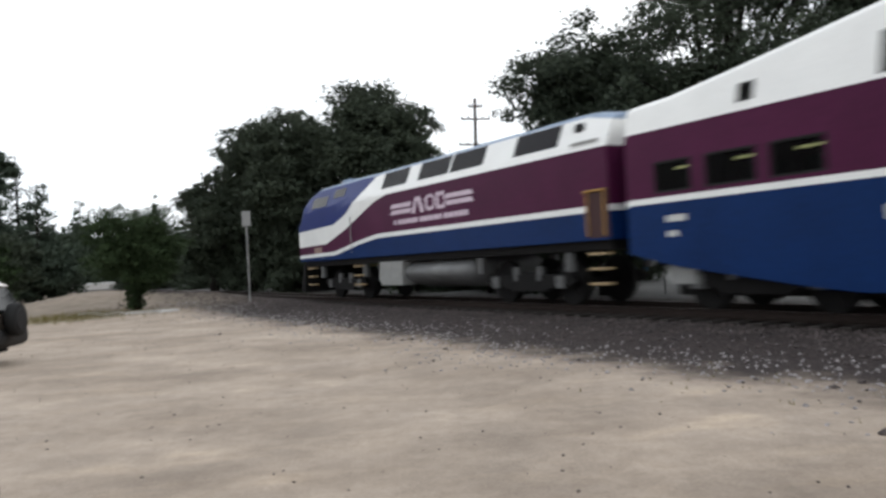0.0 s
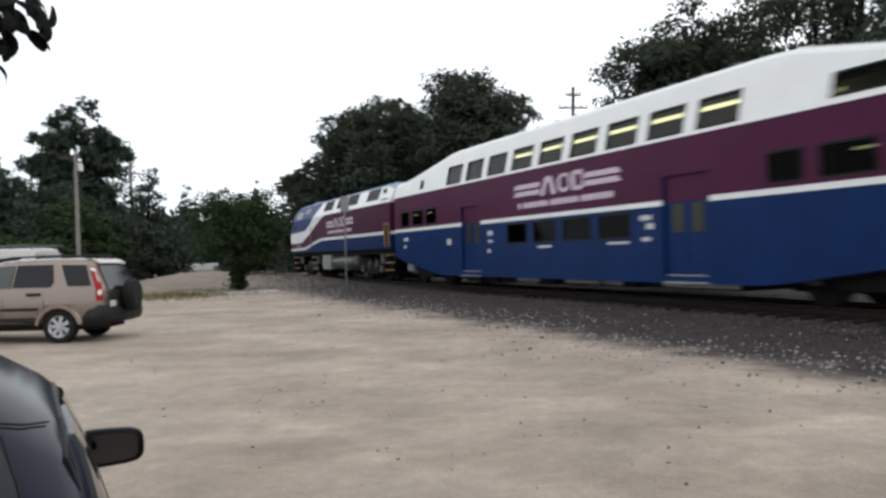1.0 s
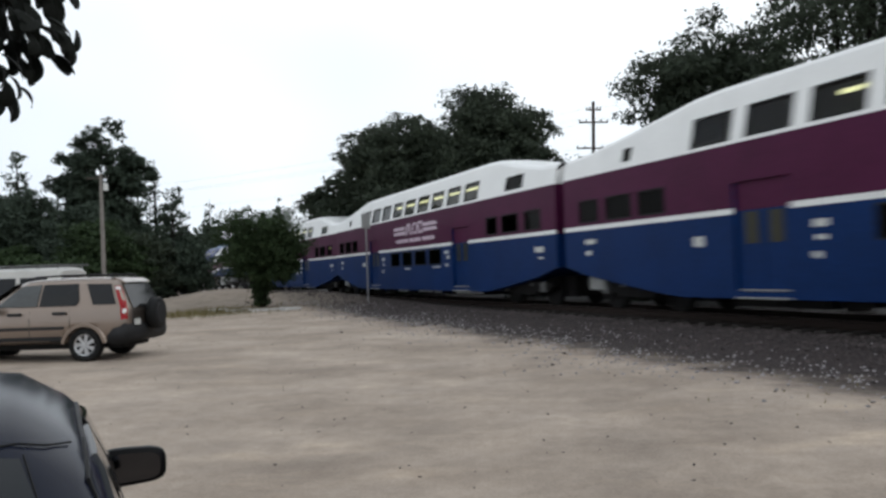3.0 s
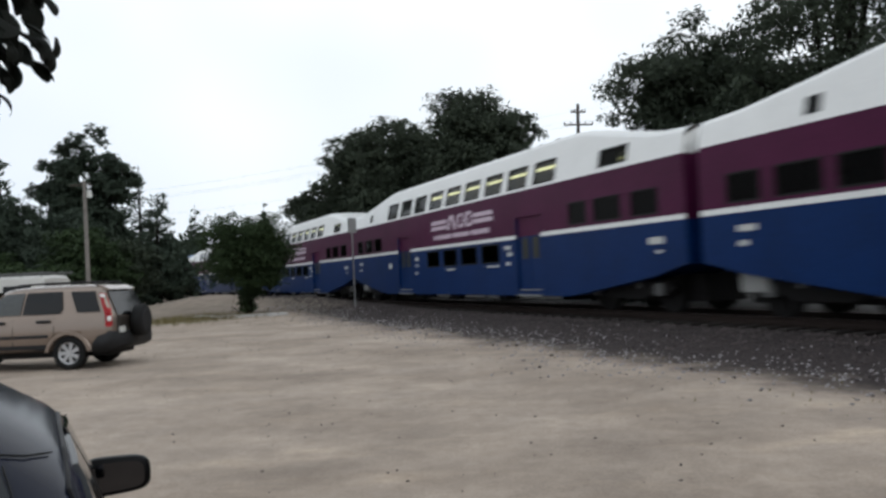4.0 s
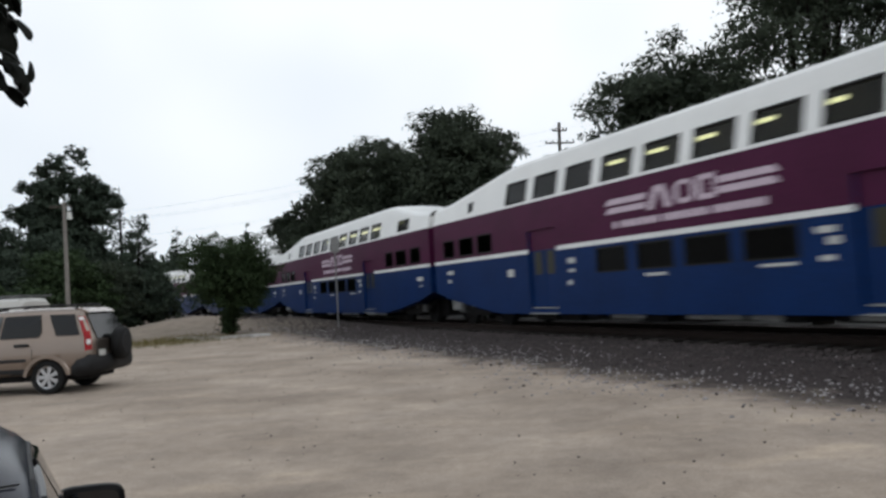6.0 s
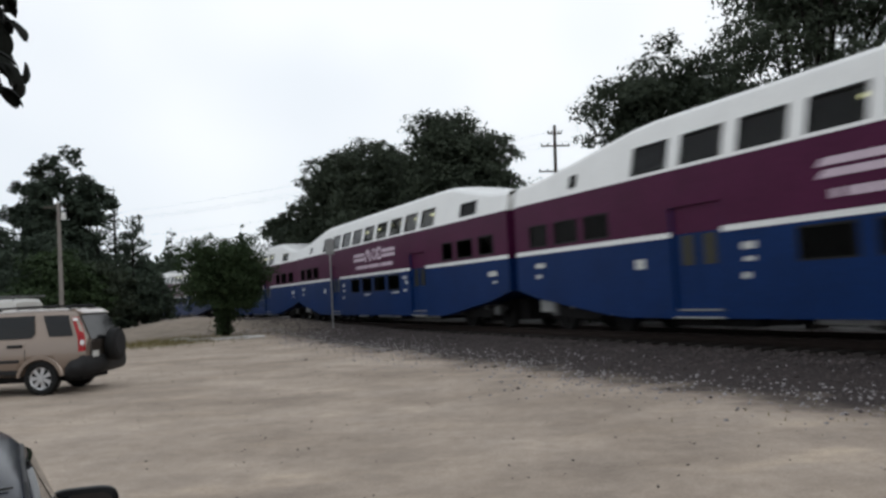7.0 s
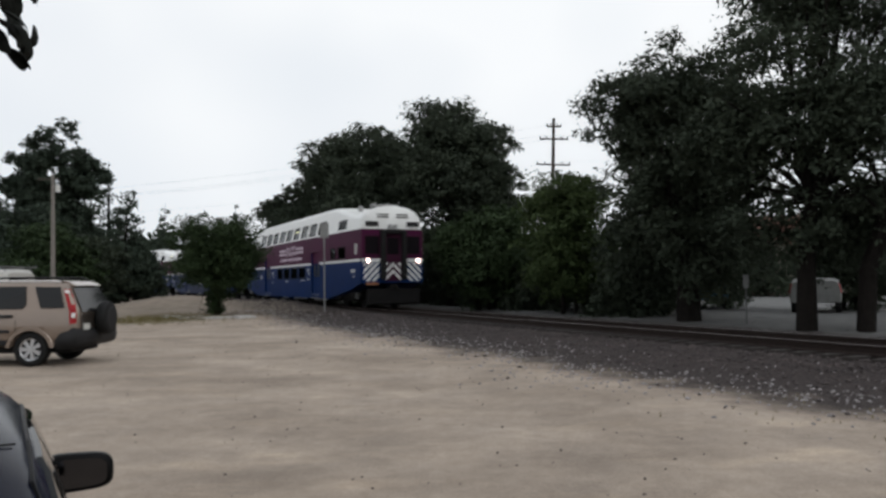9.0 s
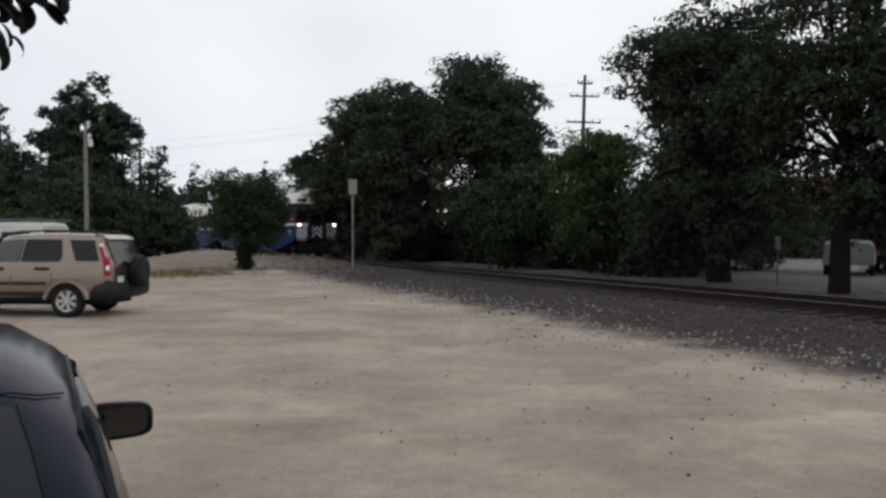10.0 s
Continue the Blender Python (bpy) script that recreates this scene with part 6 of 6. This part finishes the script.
# ---- poles, sign, fence and far house ----
def utility_pole():
    x, y = 10.2, 60.0
    th = empty("utility_pole", pose(x, y, 0.0, 0, 1.8, 0), "weathered timber utility pole with three crossarms", "pole")
    bm = bmesh.new()
    limb(bm, [(0, 0, -0.3), (0, 0, 7), (0, 0, 13.85)], 0.19, 0.12, 9)
    part("shaft", bm, M["timber"], th)
    for z, hw in ((13.2, 0.55), (12.25, 1.1), (10.3, 1.28)):
        bm = box(bmesh.new(), -hw, -0.18, z - 0.06, hw, -0.08, z + 0.06, 0.01)
        arm = part("crossarm", bm, M["timber"], th)
        for k in (-0.95, -0.5, 0.5, 0.95):
            bm = bmesh.new()
            rod(bm, (hw * k, -0.13, z + 0.06), (hw * k, -0.13, z + 0.24), 0.05, 0.035, 8)
            part("insulator", bm, M["cladding"], arm)
    bm = bmesh.new()
    rod(bm, (0.3, -0.15, 9.2), (0.3, -0.15, 9.9), 0.16, 0.16, 10)
    part("cutout_box", bm, M["steel"], th)
    for z, yy in ((12.3, 0.95), (12.3, -0.95), (10.35, 0.6), (13.25, 0.3)):
        for ex, ey in ((62, 30), (-60, 110)):
            bm = bmesh.new()
            pts = []
            for k in range(9):
                q = k / 8
                pts.append((yy + (ex - 10.2) * q, -0.13 + (ey - 60) * q, z + 0.2 - 4 * 1.3 * q * (1 - q) + (1.0 if ex > 0 else -1.5) * q))
            limb(bm, pts, 0.007, 0.007, 4)
            part("cable", bm, M["black"], th, "thin overhead cable")
    return th


def lamp_pole():
    th = empty("lamp_pole", pose(-18.6, 41.8, 0.0, 0, -0.6, 0), "slim grey pole with a small lamp near the top", "street lamp")
    bm = bmesh.new()
    limb(bm, [(0, 0, -0.2), (0, 0, 4), (0, 0, 7.3)], 0.13, 0.085, 9)
    part("shaft", bm, M["pole_pale"], th)
    bm = bmesh.new()
    limb(bm, [(0, 0, 6.9), (0.15, 0, 6.95), (0.25, 0, 6.75)], 0.03, 0.03, 6)
    part("bracket", bm, M["steel"], th)
    bm = bmesh.new()
    rod(bm, (0.25, 0, 6.40), (0.25, 0, 6.78), 0.14, 0.10, 12)
    part("lamp_head", bm, M["plate"], th, "pale lamp head")
    bm = box(bmesh.new(), -0.75, -0.06, 7.05, 0.35, 0.02, 7.12)
    part("crossarm", bm, M["timber"], th)


def track_sign():
    p = TRACK @ Vector((35.8, 2.6, 0))
    z = ground_height(p.x, p.y)
    th = empty("track_sign", pose(p.x, p.y, z, 0, 0, 20), "grey sign plate on a slim post beside the track", "sign")
    bm = bmesh.new()
    box(bm, -0.035, -0.02, -0.3, 0.035, 0.02, 3.9)
    part("post", bm, M["sign"], th, "grey steel post")
    bm = box(bmesh.new(), -0.20, -0.035, 3.42, 0.20, -0.021, 4.12, 0.006)
    part("plate", bm, M["sign"], th, "plain grey sign back")


def small_sign():
    th = empty("lot_sign", pose(10.55, 25.2, 0.05), "small pale sign on a post at the lot's edge", "sign")
    part("post", rod(bmesh.new(), (0, 0, -0.2), (0, 0, 1.6), 0.03), M["steel"], th)
    part("plate", box(bmesh.new(), -0.09, -0.03, 1.18, 0.09, -0.012, 1.6, 0.004), M["sign"], th)


def far_house():
    th = empty("far_house", pose(34, 66, 0, 0, 0, -28), "pale stucco house with a reddish brown roof beyond the lot", "house")
    bm = bmesh.new()
    box(bm, -12, -5, 0, 12, 5, 4.2)
    part("wall", bm, M["stucco"], th, "pale stucco wall")
    bm = bmesh.new()
    prism(bm, [(-5.7, 4.2), (0, 6.9), (5.7, 4.2)], -12.6, 12.6)
    bmesh.ops.rotate(bm, verts=bm.verts, cent=(0, 0, 0), matrix=Matrix.Rotation(math.pi / 2, 3, "Z"))
    part("roof", bm, M["tiles"], th, "reddish brown roof")
    for k in range(5):
        xx = -9.6 + k * 4.8
        w = part("window", box(bmesh.new(), xx - 0.75, -5.06, 1.1, xx + 0.75, -5.0, 2.6, 0.01), M["plate"], th)
        part("pane", box(bmesh.new(), xx - 0.66, -5.075, 1.19, xx + 0.66, -5.055, 2.51), M["dark_glass"], w)


def parapet():
    """Low pale wall far along the line, where the road meets it."""
    th = empty("low_wall", pose(-38.0, 124.0, 0.0, 0, 0, -3), "low pale wall beside the far crossing", "wall")
    part("wall", box(bmesh.new(), -4.2, -0.2, -0.2, 4.2, 0.2, 0.95, 0.03), M["concrete"], th)
    part("coping", box(bmesh.new(), -4.3, -0.26, 0.952, 4.3, 0.26, 1.06, 0.02), M["white"], th)


M["pole_pale"] = material("pale_grey_timber", (0.22, 0.20, 0.18), 0.85, 0, 0.3, 3, 0.2)
M["stucco"] = material("pale_stucco", (0.45, 0.40, 0.34), 0.9, 0, 0.2, 2, 0.2)
M["tiles"] = material("reddish_roof_tiles", (0.19, 0.085, 0.06), 0.85, 0, 0.3, 3, 0.3)
utility_pole()
lamp_pole()
track_sign()
small_sign()
far_house()
parapet()


# ---- overhanging tree by the near car ----
def big_leaf_mesh(length, width, bend):
    """Folded, drooping leaf."""
    vs, fs = [], []
    n = 7
    for i in range(n):
        q = i / (n - 1)
        a = bend * q
        x = length * (math.sin(a) / bend if bend else q)
        z = -length * ((1 - math.cos(a)) / bend if bend else 0)
        w = width * math.sin(math.pi * min(0.98, 0.06 + q * 0.92)) ** 0.7
        vs += [(x, -w / 2, z - w * 0.22), (x, 0, z), (x, w / 2, z - w * 0.22)]
    for i in range(n - 1):
        k = i * 3
        fs += [(k, k + 1, k + 4, k + 3), (k + 1, k + 2, k + 5, k + 4)]
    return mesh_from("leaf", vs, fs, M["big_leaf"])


def overhang_tree():
    th = empty("overhanging_tree", pose(-3.9, 2.3, 0.0), "broad-leaved tree whose drooping twig hangs over the parked car", "tree")
    rng = random.Random(91)
    bm = bmesh.new()
    fork = (-0.1, 0.1, 2.4)
    limb(bm, [(0, 0, -0.2), (-0.05, 0.03, 1.2), fork], 0.13, 0.09, 9)
    # Crown spread wide out of view, added to shade the car and dirt.
    ends = [(-1.1, 0.4, 3.9), (-0.3, -1.0, 4.1), (0.4, 0.2, 4.4), (-0.8, 1.3, 3.8), (-1.0, -0.8, 3.4), (0.6, -2.2, 4.6), (-1.8, -2.4, 4.4), (-2.4, -0.6, 4.6), (-2.3, 1.2, 4.5), (1.8, -2.8, 4.9), (1.6, -0.9, 4.9), (-0.4, -0.2, 5.4), (-1.6, 2.4, 4.3)]
    for e in ends:
        limb(bm, [fork, tuple((Vector(fork) + Vector(e)) / 2 + Vector((0, 0, 0.2))), e], 0.06, 0.015, 6)
    part("trunk", bm, M["bark"], th)
    bm = bmesh.new()
    limb(bm, [fork, (0.9, 0.15, 3.05), (1.9, 0.35, 2.86), (2.30, 0.42, 2.62), TWIGS[0]], 0.045, 0.006, 6)
    limb(bm, [(1.9, 0.35, 2.86), (2.2, 0.44, 2.5), TWIGS[1]], 0.02, 0.005, 5)
    twig = part("hanging_twig", bm, M["bark"], th, "thin drooping twig")
    centres = [(e[0], e[1], e[2], 0.85, 0.6) for e in ends]
    v, f = leaf_cloud(centres, 15000, 0.07, 92)
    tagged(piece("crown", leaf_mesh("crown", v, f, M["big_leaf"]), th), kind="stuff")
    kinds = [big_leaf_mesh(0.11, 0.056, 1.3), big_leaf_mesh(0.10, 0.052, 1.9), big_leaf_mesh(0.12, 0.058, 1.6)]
    for i in range(LEAVES):
        lx = rng.uniform(1.95, 2.55)
        low = 2.18 if lx < 2.38 else 2.18 + (lx - 2.38) * 1.0
        base = Vector((lx, 0.45 + rng.gauss(0, 0.08), low + 0.06 + rng.random() * (2.78 - low)))
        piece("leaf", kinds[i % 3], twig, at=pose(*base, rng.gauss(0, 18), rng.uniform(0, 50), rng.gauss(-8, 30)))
    return th


TWIGS = [(2.55, 0.45, 2.42), (2.40, 0.45, 2.22)]
LEAVES = 300
overhang_tree()


# ---- broken slabs and weeds on the mound, ties under the rails ----
def slab(x, y, w, d, h, turn, seed):
    rng = random.Random(seed)
    th = empty("concrete_slab", pose(x, y, ground_height(x, y), rng.uniform(-3, 3), rng.uniform(-3, 3), turn), "flat broken pale concrete slab lying on the dirt", "slab", "slabs by the young tree")
    bm = box(bmesh.new(), -w / 2, -d / 2, -0.03, w / 2, d / 2, h, 0.02)
    for v in bm.verts:
        v.co += Vector((rng.gauss(0, 0.03), rng.gauss(0, 0.03), 0))
    part("slab", bm, M["concrete"], th)


for i, (x, y, w, d) in enumerate(((-8.3, 34.2, 1.3, 0.7), (-9.6, 34.6, 0.9, 0.6), (-7.2, 34.0, 0.8, 0.5), (-10.6, 35.2, 0.7, 0.5))):
    slab(x, y, w, d, 0.09, 20 * i, 200 + i)

M["straw"] = leaf_material("dry_grass", (0.10, 0.085, 0.035), (0.24, 0.20, 0.09))
weed_patch("dry_grass", 1800, lambda r: (r.gauss(-11.2, 1.6), r.gauss(34.0, 1.3)), "dry yellowish grass on the mound", M["straw"], 301)
weed_patch("trackside_weeds", 500, lambda r: tuple((TRACK @ Vector((r.uniform(-6, 40), r.gauss(5.6, 0.6), 0))).xy), "sparse dry weeds at the edge of the stones", M["straw"], 302, 0.035)

tie_me = bpy.data.meshes.new("tie")
tie_bm = box(bmesh.new(), -0.11, -1.3, -0.34, 0.11, 1.3, -0.175, 0.012)
tie_bm.to_mesh(tie_me)
tie_bm.free()
tie_me.materials.append(M["tie"])
for i in range(150):
    piece("tie", tie_me, track, at=pose(-12 + 0.55 * i, random.Random(i).gauss(0, 0.02), RAIL_TOP))


# ---- what moves ----
TIMES = [0.25 * i for i in range(41)]


def front_at(t):
    """How far along the track the first coupling has come."""
    return 12.58 + 19.81 * t - 0.0213 * t * t


def car_pose(s, fore, aft):
    """A car whose two trucks ride on the line; s is where its origin is, measured along the line."""
    a, b = on_line(s + aft).translation, on_line(s + fore).translation
    d = (b - a).normalized()
    o = a - d * aft
    return TRACK @ pose(o.x, o.y, 0, 0, 0, math.degrees(math.atan2(d.y, d.x)))


def motions():
    for k, ob in enumerate(COACHES):
        walk(ob, [(t, car_pose(front_at(t) - 25.9 * k, -3.0, -22.9)) for t in TIMES])
    steps = [i / FPS for i in range(10 * FPS + 1)]
    for ob in COACHES + LOCO:
        for w in ob.children_recursive:
            if w.name.startswith("wheelset"):
                at, r = w.matrix_basis.translation.copy(), 0.56 if ob in LOCO else 0.51
                walk(w, [(t, pose(*at, 0, math.degrees((front_at(t) - front_at(0)) / r), 0)) for t in steps])
    if LOCO:
        walk(LOCO[0], [(t, car_pose(front_at(t), 15.6, 3.9)) for t in TIMES])


motions()
